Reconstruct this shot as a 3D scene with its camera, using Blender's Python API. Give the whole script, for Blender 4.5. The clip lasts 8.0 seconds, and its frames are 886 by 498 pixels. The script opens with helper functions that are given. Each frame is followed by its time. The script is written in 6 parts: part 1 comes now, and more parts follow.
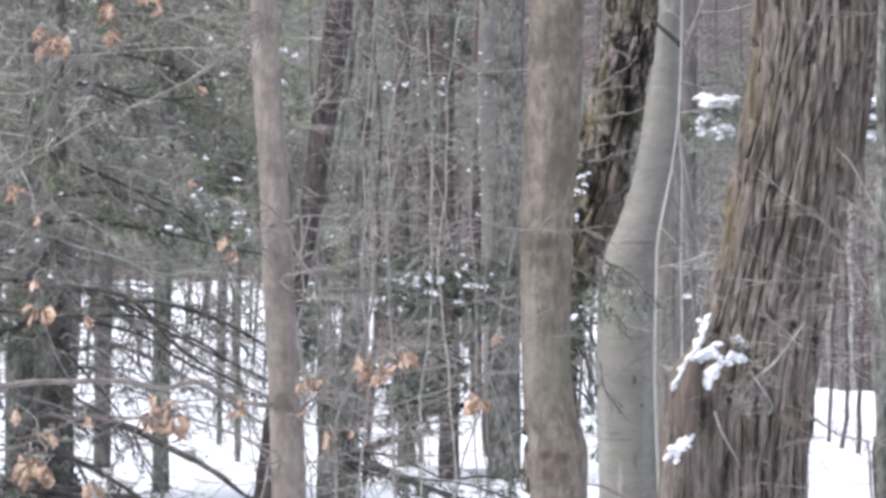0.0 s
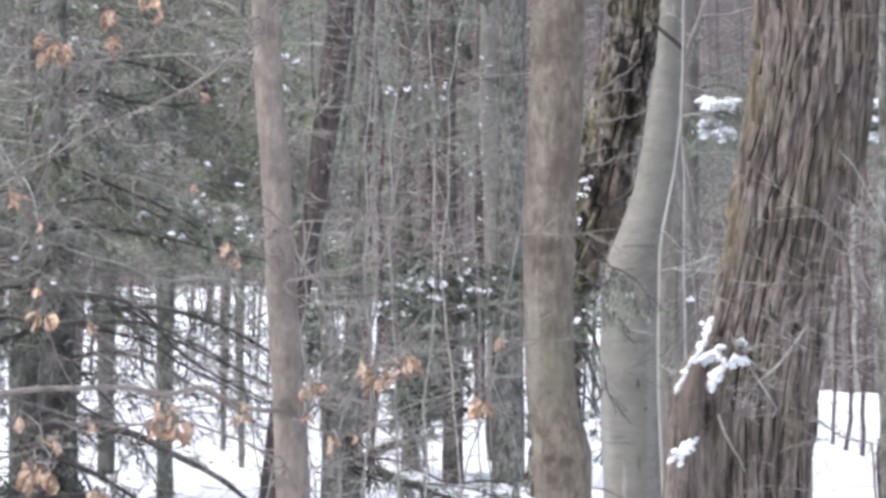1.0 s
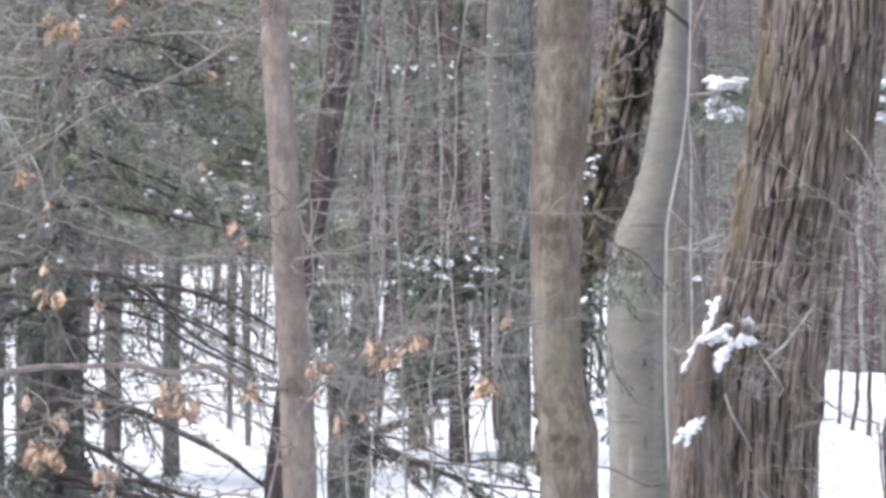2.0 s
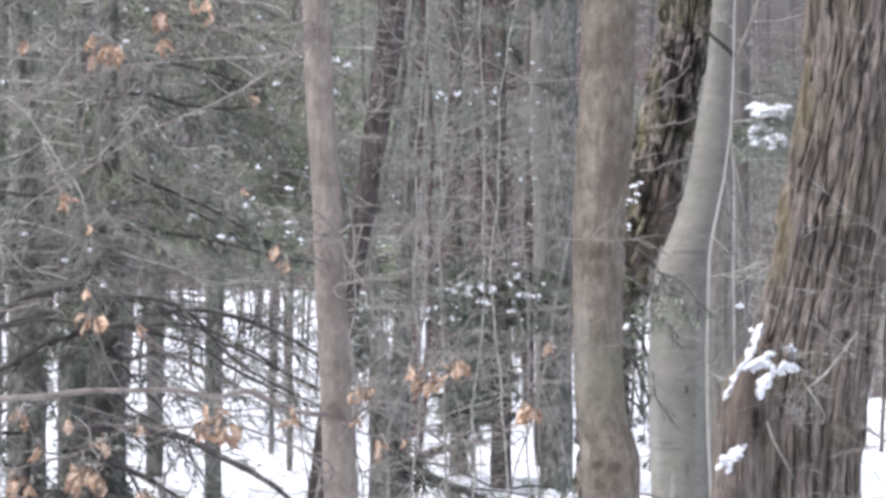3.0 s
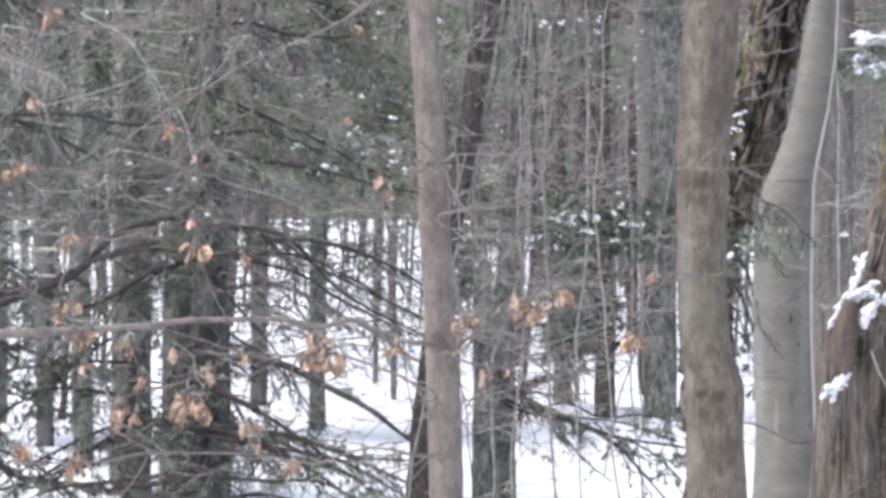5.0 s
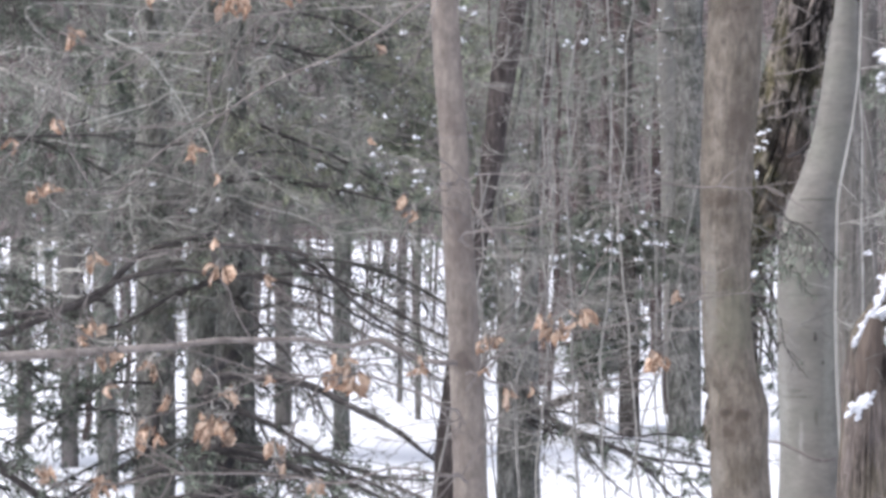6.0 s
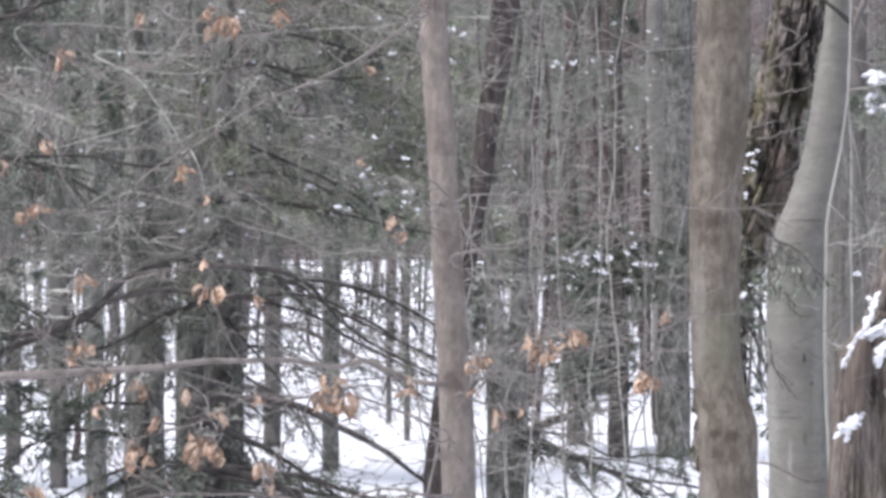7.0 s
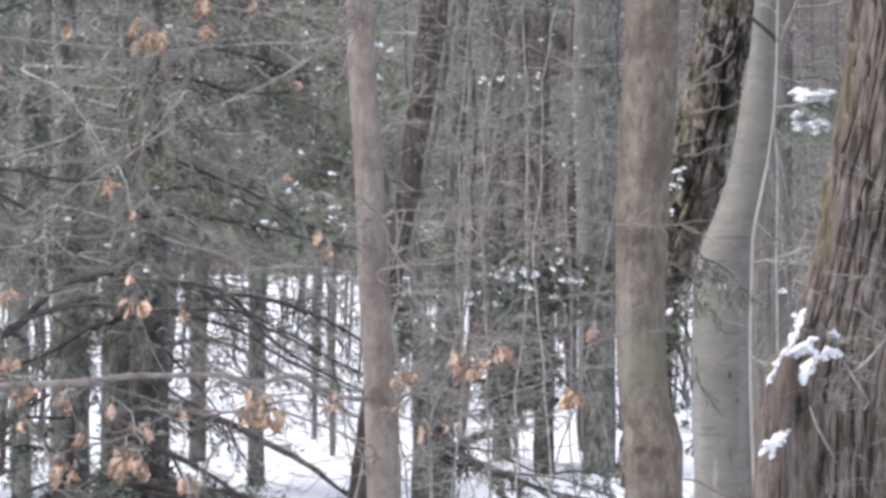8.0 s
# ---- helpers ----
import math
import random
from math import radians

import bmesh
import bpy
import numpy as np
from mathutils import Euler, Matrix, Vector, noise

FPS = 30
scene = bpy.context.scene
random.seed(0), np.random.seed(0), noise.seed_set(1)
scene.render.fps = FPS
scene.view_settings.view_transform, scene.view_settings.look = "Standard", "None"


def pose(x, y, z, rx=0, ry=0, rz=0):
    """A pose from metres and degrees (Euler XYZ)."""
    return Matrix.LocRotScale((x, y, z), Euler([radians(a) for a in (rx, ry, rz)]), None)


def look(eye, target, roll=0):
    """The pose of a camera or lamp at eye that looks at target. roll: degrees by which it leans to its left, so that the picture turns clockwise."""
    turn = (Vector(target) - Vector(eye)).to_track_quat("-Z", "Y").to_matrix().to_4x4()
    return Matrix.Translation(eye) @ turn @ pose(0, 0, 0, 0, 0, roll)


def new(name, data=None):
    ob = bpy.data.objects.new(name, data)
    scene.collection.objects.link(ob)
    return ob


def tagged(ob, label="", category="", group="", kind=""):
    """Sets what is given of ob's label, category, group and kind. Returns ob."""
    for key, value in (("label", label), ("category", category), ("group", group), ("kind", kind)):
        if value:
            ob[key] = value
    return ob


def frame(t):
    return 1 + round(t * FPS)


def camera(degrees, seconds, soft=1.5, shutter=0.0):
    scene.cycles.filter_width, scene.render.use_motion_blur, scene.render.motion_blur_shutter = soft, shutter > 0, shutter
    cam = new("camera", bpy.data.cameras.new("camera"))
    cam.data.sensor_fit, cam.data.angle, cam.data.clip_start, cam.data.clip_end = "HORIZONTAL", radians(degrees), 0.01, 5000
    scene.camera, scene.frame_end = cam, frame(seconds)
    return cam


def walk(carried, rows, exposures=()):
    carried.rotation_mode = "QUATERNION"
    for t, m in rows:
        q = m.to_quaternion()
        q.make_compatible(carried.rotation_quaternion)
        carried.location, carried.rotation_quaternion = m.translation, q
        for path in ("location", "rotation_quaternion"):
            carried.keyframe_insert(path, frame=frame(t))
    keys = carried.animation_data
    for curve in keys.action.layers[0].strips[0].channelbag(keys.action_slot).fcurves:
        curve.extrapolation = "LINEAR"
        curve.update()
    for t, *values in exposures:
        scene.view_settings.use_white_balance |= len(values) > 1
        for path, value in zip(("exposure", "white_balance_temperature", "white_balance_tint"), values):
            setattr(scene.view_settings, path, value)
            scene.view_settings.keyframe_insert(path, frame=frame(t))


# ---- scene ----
# Winter woods seen through a long lens by a standing camera that sways as it turns.
EYE = 1.6
cam = camera(12.0, 8.0, soft=3.45)
TURNS = [  # seconds, yaw, pitch, roll
    (0.0, -0.000, -0.284, -0.008),
    (0.2, 0.122, -0.344, 0.056),
    (0.5, 0.166, -0.394, 0.153),
    (0.8, 0.171, -0.290, 0.258),
    (1.0, 0.036, -0.223, 0.329),
    (1.2, -0.030, -0.318, 0.280),
    (2.3, 0.318, -0.513, 0.095),
    (2.5, 0.489, -0.487, 0.024),
    (2.7, 0.641, -0.262, 0.000),
    (3.0, 0.709, -0.157, -0.036),
    (3.2, 0.639, -0.400, -0.151),
    (3.5, 0.675, -0.469, -0.325),
    (3.8, 0.996, -0.911, -0.360),
    (4.0, 1.239, -0.950, -0.383),
    (4.2, 1.454, -1.017, -0.412),
    (4.5, 1.729, -1.024, -0.456),
    (4.7, 1.868, -1.093, -0.267),
    (5.0, 2.119, -1.121, 0.016),
    (5.2, 2.346, -1.072, 0.000),
    (6.3, 2.404, -0.768, 0.270),
    (6.5, 2.351, -0.706, 0.254),
    (7.0, 2.292, -0.570, 0.198),
    (7.2, 2.290, -0.481, 0.147),
    (7.5, 2.007, -0.431, 0.069),
    (7.8, 1.436, -0.412, -0.005),
    (8.0, 1.293, -0.359, -0.055),
]
walk(cam, [(t, pose(0, 0, EYE, 90 + pitch, roll, yaw)) for t, yaw, pitch, roll in TURNS],
     exposures=[(0.0, 0.72, 5900, 11), (3.0, 0.71, 5930, 11), (4.5, 0.66, 5920, 11), (5.2, 0.61, 5920, 12), (6.5, 0.58, 5920, 12.5), (8.0, 0.56, 5960, 12)])

# ---- overcast daylight ----
SUN_UP, SUN_ROUND = 67, 238
world = bpy.data.worlds.new("overcast_sky")
scene.world = world
world.use_nodes = True
wn = world.node_tree.nodes
sky = wn.new("ShaderNodeTexSky")
sky.sky_type, sky.sun_disc = "NISHITA", False
sky.sun_elevation, sky.sun_rotation = radians(SUN_UP), radians(SUN_ROUND)
sky.air_density, sky.dust_density, sky.ozone_density = 1.0, 4.0, 0.6
wn["Background"].inputs["Strength"].default_value = 0.10
world.node_tree.links.new(sky.outputs[0], wn["Background"].inputs["Color"])
sun = bpy.data.lights.new("sun", "SUN")
sun.energy, sun.angle, sun.color = 2.7, radians(50), (1.0, 0.95, 0.88)
new("sun", sun).matrix_world = look((0, 0, 0), (-math.sin(radians(SUN_ROUND)), -math.cos(radians(SUN_ROUND)), -math.tan(radians(SUN_UP))))


# ---- materials ----
def material(name, dark, light, scale=8.0, stretch=(1, 1, 1), rough=0.85, bump=0.3, stain=None, stain_scale=1.2,
             stain_amount=0.5, fine=60.0, vary=0.15, spread=(0.35, 0.65), depth=0.01, grit=0.0, grit_stretch=None, blots=()):
    """Two-scale mottled surface: grain from dark to light, broad stains, fine relief and a shift of value from piece to piece."""
    m = bpy.data.materials.new(name)
    m.use_nodes = True
    nt = m.node_tree
    n, l = nt.nodes, nt.links
    b = n["Principled BSDF"]
    b.inputs["Roughness"].default_value = rough
    b.inputs["Specular IOR Level"].default_value = 0.25
    co = n.new("ShaderNodeTexCoord")
    mp = n.new("ShaderNodeMapping")
    mp.inputs["Scale"].default_value = stretch
    l.new(co.outputs["Object"], mp.inputs["Vector"])
    g = n.new("ShaderNodeTexNoise")
    g.inputs["Scale"].default_value, g.inputs["Detail"].default_value, g.inputs["Roughness"].default_value = scale, 6, 0.65
    l.new(mp.outputs[0], g.inputs["Vector"])
    r = n.new("ShaderNodeValToRGB")
    r.color_ramp.elements[0].position, r.color_ramp.elements[1].position = spread
    r.color_ramp.elements[0].color, r.color_ramp.elements[1].color = (*dark, 1), (*light, 1)
    l.new(g.outputs[0], r.inputs[0])
    col = r.outputs[0]
    if stain:
        s = n.new("ShaderNodeTexNoise")
        s.inputs["Scale"].default_value, s.inputs["Detail"].default_value = stain_scale, 4
        l.new(co.outputs["Object"], s.inputs["Vector"])
        sr = n.new("ShaderNodeValToRGB")
        sr.color_ramp.elements[0].position, sr.color_ramp.elements[1].position = 0.45, 0.68
        sr.color_ramp.elements[1].color = (stain_amount,) * 3 + (1,)
        l.new(s.outputs[0], sr.inputs[0])
        mx = n.new("ShaderNodeMixRGB")
        mx.inputs[2].default_value = (*stain, 1)
        l.new(sr.outputs[0], mx.inputs[0])
        l.new(col, mx.inputs[1])
        col = mx.outputs[0]
    if grit:
        gm = n.new("ShaderNodeMapping")
        gm.inputs["Scale"].default_value = grit_stretch or stretch
        l.new(co.outputs["Object"], gm.inputs["Vector"])
        gn = n.new("ShaderNodeTexNoise")
        gn.inputs["Scale"].default_value, gn.inputs["Detail"].default_value, gn.inputs["Roughness"].default_value = fine, 5, 0.7
        l.new(gm.outputs[0], gn.inputs["Vector"])
        gr = n.new("ShaderNodeMapRange")
        gr.inputs["From Min"].default_value, gr.inputs["From Max"].default_value = 0.33, 0.67
        gr.inputs["To Min"].default_value, gr.inputs["To Max"].default_value = 1 - grit, 1 + grit
        l.new(gn.outputs[0], gr.inputs["Value"])
        gx = n.new("ShaderNodeMixRGB")
        gx.blend_type = "MULTIPLY"
        gx.inputs[0].default_value = 1
        l.new(col, gx.inputs[1])
        l.new(gr.outputs[0], gx.inputs[2])
        col = gx.outputs[0]
    for (x, y, z), (rx, rz), shade, amount in blots:
        # a ragged patch of another tone at its own place on the stem, such as lichen, scarred bark or painted-in shade
        bm = n.new("ShaderNodeMapping")
        bm.inputs["Location"].default_value = (-x / rx, -y / 0.3, -z / rz)
        bm.inputs["Scale"].default_value = (1 / rx, 1 / 0.3, 1 / rz)
        l.new(co.outputs["Object"], bm.inputs["Vector"])
        ln = n.new("ShaderNodeVectorMath")
        ln.operation = "LENGTH"
        l.new(bm.outputs[0], ln.inputs[0])
        bn = n.new("ShaderNodeTexNoise")
        bn.inputs["Scale"].default_value, bn.inputs["Detail"].default_value = 45, 4
        l.new(co.outputs["Object"], bn.inputs["Vector"])
        sm = n.new("ShaderNodeMath")
        sm.operation = "MULTIPLY_ADD"
        sm.inputs[1].default_value = 1.6
        l.new(bn.outputs[0], sm.inputs[0])
        l.new(ln.outputs["Value"], sm.inputs[2])
        mk = n.new("ShaderNodeMapRange")
        mk.inputs["From Min"].default_value, mk.inputs["From Max"].default_value = 1.15, 1.8
        mk.inputs["To Min"].default_value, mk.inputs["To Max"].default_value = amount, 0
        l.new(sm.outputs[0], mk.inputs["Value"])
        mm = n.new("ShaderNodeMixRGB")
        mm.inputs[2].default_value = (*shade, 1)
        l.new(mk.outputs[0], mm.inputs[0])
        l.new(col, mm.inputs[1])
        col = mm.outputs[0]
    info, isl = n.new("ShaderNodeObjectInfo"), n.new("ShaderNodeNewGeometry")
    add = n.new("ShaderNodeMath")
    add.operation = "ADD"
    l.new(info.outputs["Random"], add.inputs[0])
    l.new(isl.outputs["Random Per Island"], add.inputs[1])
    mr = n.new("ShaderNodeMapRange")
    mr.inputs["From Max"].default_value = 2
    mr.inputs["To Min"].default_value, mr.inputs["To Max"].default_value = 1 - vary, 1 + vary
    l.new(add.outputs[0], mr.inputs["Value"])
    hv = n.new("ShaderNodeHueSaturation")
    l.new(mr.outputs[0], hv.inputs["Value"])
    l.new(col, hv.inputs["Color"])
    l.new(hv.outputs[0], b.inputs["Base Color"])
    if bump:
        f = n.new("ShaderNodeTexNoise")
        f.inputs["Scale"].default_value, f.inputs["Detail"].default_value = fine, 4
        l.new(mp.outputs[0], f.inputs["Vector"])
        bp = n.new("ShaderNodeBump")
        bp.inputs["Strength"].default_value, bp.inputs["Distance"].default_value = bump, depth
        l.new(f.outputs[0], bp.inputs["Height"])
        l.new(bp.outputs[0], b.inputs["Normal"])
    return m


UP = (1, 1, 0.18)    # grain that runs along the stem
ROUND = (0.5, 0.5, 2.2)  # marks that run round the stem
# Dark blots about the stub paint in crevice shade; the ochre ones are lichen.
SHAGGY = material("shaggy_bark", (0.066, 0.054, 0.046), (0.228, 0.191, 0.168), 34, (1, 1, 0.10), 0.95, 0.9, (0.15, 0.135, 0.075), 5.0, 0.35, 75, 0.08, (0.38, 0.60), 0.01, 0.35, (1, 1, 0.2), blots=[((1.081, 14.9, 2.167), (0.05, 0.35), (0.21, 0.175, 0.085), 0.38), ((1.011, 14.9, 1.648), (0.05, 0.25), (0.20, 0.165, 0.08), 0.45), ((1.302, 14.8, 2.283), (0.03, 0.05), (0.05, 0.042, 0.036), 0.6), ((1.294, 14.8, 2.207), (0.025, 0.04), (0.03, 0.026, 0.022), 0.85), ((1.076, 14.7, 1.135), (0.05, 0.07), (0.045, 0.038, 0.03), 0.7), ((0.91, 14.75, 0.946), (0.022, 0.07), (0.03, 0.023, 0.019), 0.85), ((1.318, 14.8, 1.191), (0.03, 0.10), (0.03, 0.025, 0.021), 0.8)])
# Near-black blots paint shade of clefts and holes; brown and mossy ones are bark.
DARKBARK = material("dark_furrowed_bark", (0.03, 0.026, 0.022), (0.26, 0.222, 0.198), 26, (1, 1, 0.4), 0.95, 0.9, (0.16, 0.155, 0.07), 3, 0.45, 90, 0.1, (0.44, 0.58), 0.01, 0.6, blots=[((0.605, 16.9, 1.758), (0.05, 0.1), (0.012, 0.01, 0.009), 0.9), ((0.569, 16.9, 1.894), (0.025, 0.05), (0.02, 0.017, 0.014), 0.8), ((0.749, 16.9, 2.108), (0.035, 0.16), (0.02, 0.017, 0.015), 0.8), ((0.542, 16.9, 1.645), (0.018, 0.09), (0.03, 0.022, 0.018), 0.8), ((0.673, 16.9, 1.701), (0.07, 0.18), (0.17, 0.132, 0.112), 0.75), ((0.599, 16.9, 1.521), (0.08, 0.1), (0.15, 0.115, 0.098), 0.7), ((0.591, 16.9, 2.018), (0.022, 0.13), (0.20, 0.175, 0.085), 0.4), ((0.643, 16.9, 2.198), (0.03, 0.12), (0.17, 0.155, 0.08), 0.35)] + [(q, (0.018, 0.032), (0.016, 0.013, 0.012), 0.85) for q in [(0.67, 16.9, 2.13), (0.666, 16.9, 2.074), (0.661, 16.9, 1.922), (0.652, 16.9, 1.854), (0.743, 16.9, 2.135), (0.729, 16.9, 2.035), (0.766, 16.9, 1.877), (0.625, 16.9, 1.745), (0.553, 16.9, 1.659), (0.797, 16.9, 2.187), (0.716, 16.9, 2.375), (0.761, 16.9, 2.447), (0.693, 16.9, 2.345), (0.598, 16.9, 1.7)]])
# dark knots and rings, a greenish patch, paler strips along both edges
BEECH = material("grey_beech_bark", (0.176, 0.163, 0.142), (0.272, 0.256, 0.225), 9, (0.8, 0.8, 1.6), 0.8, 0.35, (0.20, 0.20, 0.165), 5.0, 0.5, 45, 0.05, (0.3, 0.7), 0.01, 0.09, (0.6, 0.6, 2.0), blots=[((0.722, 15.8, 1.024), (0.010, 0.026), (0.05, 0.045, 0.04), 0.9), ((0.733, 15.8, 1.545), (0.12, 0.008), (0.10, 0.095, 0.08), 0.6), ((0.691, 15.8, 1.185), (0.12, 0.007), (0.11, 0.105, 0.09), 0.5), ((0.638, 15.8, 0.825), (0.05, 0.012), (0.10, 0.095, 0.08), 0.6), ((0.648, 15.8, 1.27), (0.10, 0.2), (0.235, 0.24, 0.20), 0.5), ((0.60, 15.8, 0.80), (0.035, 0.30), (0.36, 0.35, 0.315), 0.6), ((0.667, 15.8, 0.64), (0.012, 0.10), (0.40, 0.385, 0.35), 0.6), ((0.775, 15.8, 0.95), (0.03, 0.45), (0.33, 0.32, 0.275), 0.6), ((0.647, 15.8, 0.802), (0.08, 0.007), (0.10, 0.095, 0.08), 0.6), ((0.725, 15.8, 0.723), (0.011, 0.05), (0.11, 0.105, 0.085), 0.6), ((0.75, 15.8, 0.93), (0.009, 0.012), (0.06, 0.055, 0.045), 0.8), ((0.63, 15.8, 0.95), (0.05, 0.16), (0.20, 0.195, 0.18), 0.5)])
SLIM = material("slim_trunk_bark", (0.19, 0.16, 0.134), (0.307, 0.264, 0.225), 26, (1, 1, 0.35), 0.85, 0.5, (0.125, 0.10, 0.09), 12, 0.55, 75, 0.05, (0.3, 0.7), 0.01, 0.22, (1, 1, 0.5), blots=[((-0.436, 10.95, 1.753), (0.05, 0.03), (0.12, 0.095, 0.085), 0.5), ((-0.424, 10.95, 1.43), (0.05, 0.08), (0.135, 0.108, 0.097), 0.5), ((-0.41, 10.95, 1.143), (0.04, 0.035), (0.10, 0.08, 0.07), 0.6), ((-0.464, 10.95, 2.127), (0.04, 0.03), (0.12, 0.09, 0.08), 0.5)])
# The pale left-edge blots paint side light into the bark colour.
BROWN = material("brown_trunk_bark", (0.122, 0.102, 0.080), (0.235, 0.202, 0.165), 22, (1, 1, 0.85), 0.9, 0.8, (0.098, 0.082, 0.060), 9, 0.6, 60, 0.05, (0.34, 0.66), 0.01, 0.3, (1, 1, 0.3), blots=[((0.289, 12.4, 1.553), (0.06, 0.035), (0.075, 0.058, 0.045), 0.75), ((0.342, 12.4, 1.773), (0.05, 0.12), (0.11, 0.088, 0.072), 0.6), ((0.326, 12.4, 1.208), (0.09, 0.16), (0.17, 0.165, 0.115), 0.55), ((0.303, 12.4, 0.93), (0.024, 0.022), (0.04, 0.03, 0.024), 0.75), ((0.355, 12.4, 0.924), (0.026, 0.024), (0.045, 0.034, 0.026), 0.7), ((0.307, 12.4, 0.871), (0.022, 0.024), (0.05, 0.038, 0.03), 0.65), ((0.335, 12.4, 0.90), (0.085, 0.10), (0.105, 0.083, 0.064), 0.45), ((0.268, 12.4, 0.972), (0.016, 0.05), (0.33, 0.29, 0.23), 0.6), ((0.256, 12.4, 1.28), (0.03, 0.25), (0.27, 0.255, 0.215), 0.5), ((0.275, 12.4, 0.76), (0.03, 0.09), (0.27, 0.245, 0.205), 0.5), ((0.342, 12.4, 2.122), (0.05, 0.10), (0.115, 0.09, 0.073), 0.5)])
LICHENBARK = material("lichened_bark", (0.10, 0.10, 0.086), (0.26, 0.26, 0.228), 18, (1, 1, 0.5), 0.9, 0.8, (0.075, 0.067, 0.055), 9, 0.6, 60, 0.1, (0.38, 0.62), 0.01, 0.45)
STREAKED = material("streaked_grey_brown_bark", (0.10, 0.09, 0.078), (0.245, 0.225, 0.20), 34, (1, 1, 0.07), 0.9, 0.6, (0.17, 0.168, 0.14), 5, 0.4, 60, 0.05, (0.36, 0.64), 0.01, 0.3, (1, 1, 0.2))
HEMBARK = material("hemlock_bark", (0.06, 0.052, 0.046), (0.155, 0.138, 0.12), 30, (1, 1, 0.4), 0.95, 0.9, (0.10, 0.10, 0.075), 3, 0.5, 70, 0.1, (0.35, 0.65), 0.01, 0.45)
GREYBARK = material("grey_green_bark", (0.09, 0.087, 0.075), (0.27, 0.26, 0.23), 22, (1, 1, 0.5), 0.9, 0.9, (0.16, 0.165, 0.13), 7, 0.5, 60, 0.2, (0.38, 0.62), 0.01, 0.5, blots=[((-1.784, 18.9, 0.799), (0.09, 0.16), (0.065, 0.052, 0.042), 0.5), ((-1.758, 18.9, 1.205), (0.07, 0.2), (0.07, 0.056, 0.046), 0.4)])
LEANBARK = material("dark_brown_bark", (0.056, 0.041, 0.038), (0.14, 0.108, 0.10), 30, (1, 1, 0.35), 0.95, 0.8, None, fine=70, vary=0.05, grit=0.4)
DUSKBARK = material("dusky_bark", (0.04, 0.033, 0.03), (0.12, 0.10, 0.092), 30, (1, 1, 0.35), 0.95, 0.8, None, fine=70, vary=0.05, grit=0.4)
FARTWIG = material("distant_twigs", (0.10, 0.081, 0.077), (0.25, 0.21, 0.20), 10, UP, 0.95, 0, None, vary=0.4)
FARBARK = material("distant_bark", (0.085, 0.075, 0.07), (0.20, 0.18, 0.17), 10, UP, 0.95, 0.3, (0.18, 0.185, 0.15), 1, 0.5, 30, 0.3)
GREYTWIG = material("grey_brown_branch_bark", (0.135, 0.116, 0.104), (0.265, 0.235, 0.215), 25, (1, 1, 1), 0.8, 0.3, None, fine=90)
REDTWIG = material("reddish_branch_bark", (0.13, 0.10, 0.09), (0.24, 0.195, 0.178), 25, (1, 1, 1), 0.8, 0.3, None, fine=90)
TWIG = material("grey_twig_bark", (0.15, 0.142, 0.127), (0.37, 0.35, 0.318), 20, (1, 1, 1), 0.85, 0, None, vary=0.6)
DRYTWIG = material("pale_dead_twig_bark", (0.24, 0.23, 0.20), (0.50, 0.485, 0.435), 20, (1, 1, 1), 0.85, 0, None, vary=0.5)
LIMBTWIG = material("grey_limb_bark", (0.065, 0.061, 0.052), (0.225, 0.212, 0.188), 25, (1, 1, 1), 0.9, 0, None, vary=0.6)
PALE = material("pale_smooth_bark", (0.36, 0.345, 0.31), (0.50, 0.485, 0.44), 20, (1, 1, 0.5), 0.8, 0.2, None, vary=0.05)
DARKTWIG = material("dark_limb_bark", (0.032, 0.028, 0.026), (0.09, 0.08, 0.075), 25, (1, 1, 1), 0.9, 0.3, None, vary=0.2)
NEEDLE = material("hemlock_needles", (0.088, 0.106, 0.08), (0.245, 0.272, 0.208), 14, (1, 1, 1), 0.5, 0, (0.23, 0.232, 0.195), 1.5, 0.6, vary=0.8)
# Olive needles, their colour also lightened to brighten boughs that shade themselves dark.
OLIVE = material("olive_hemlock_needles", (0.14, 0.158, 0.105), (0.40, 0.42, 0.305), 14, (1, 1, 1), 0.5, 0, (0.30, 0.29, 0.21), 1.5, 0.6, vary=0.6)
LEAF = material("dry_beech_leaf", (0.13, 0.068, 0.042), (0.45, 0.30, 0.205), 9, (1, 1, 1), 0.6, 0.2, (0.80, 0.64, 0.49), 3.5, 0.6, 40, 0.5)
SNOW = material("snow", (0.79, 0.80, 0.83), (0.88, 0.885, 0.905), 4, (1, 1, 1), 0.7, 0.25, None, fine=25, vary=0.02, depth=0.02)
RAWWOOD = material("weathered_wood", (0.085, 0.065, 0.052), (0.17, 0.135, 0.11), 25, UP, 0.9, 0.5, (0.10, 0.08, 0.07), 6, 0.5, 60, 0.05)
MOSS = material("grey_lichen", (0.20, 0.19, 0.18), (0.40, 0.385, 0.36), 40, (1, 1, 1), 0.95, 0.6, None, fine=90)
WOODS = material("distant_woods", (0.045, 0.041, 0.039), (0.135, 0.124, 0.118), 0.9, (1, 1, 0.3), 1.0, 0, (0.085, 0.058, 0.052), 0.06, 0.7, vary=0.0, spread=(0.3, 0.7))


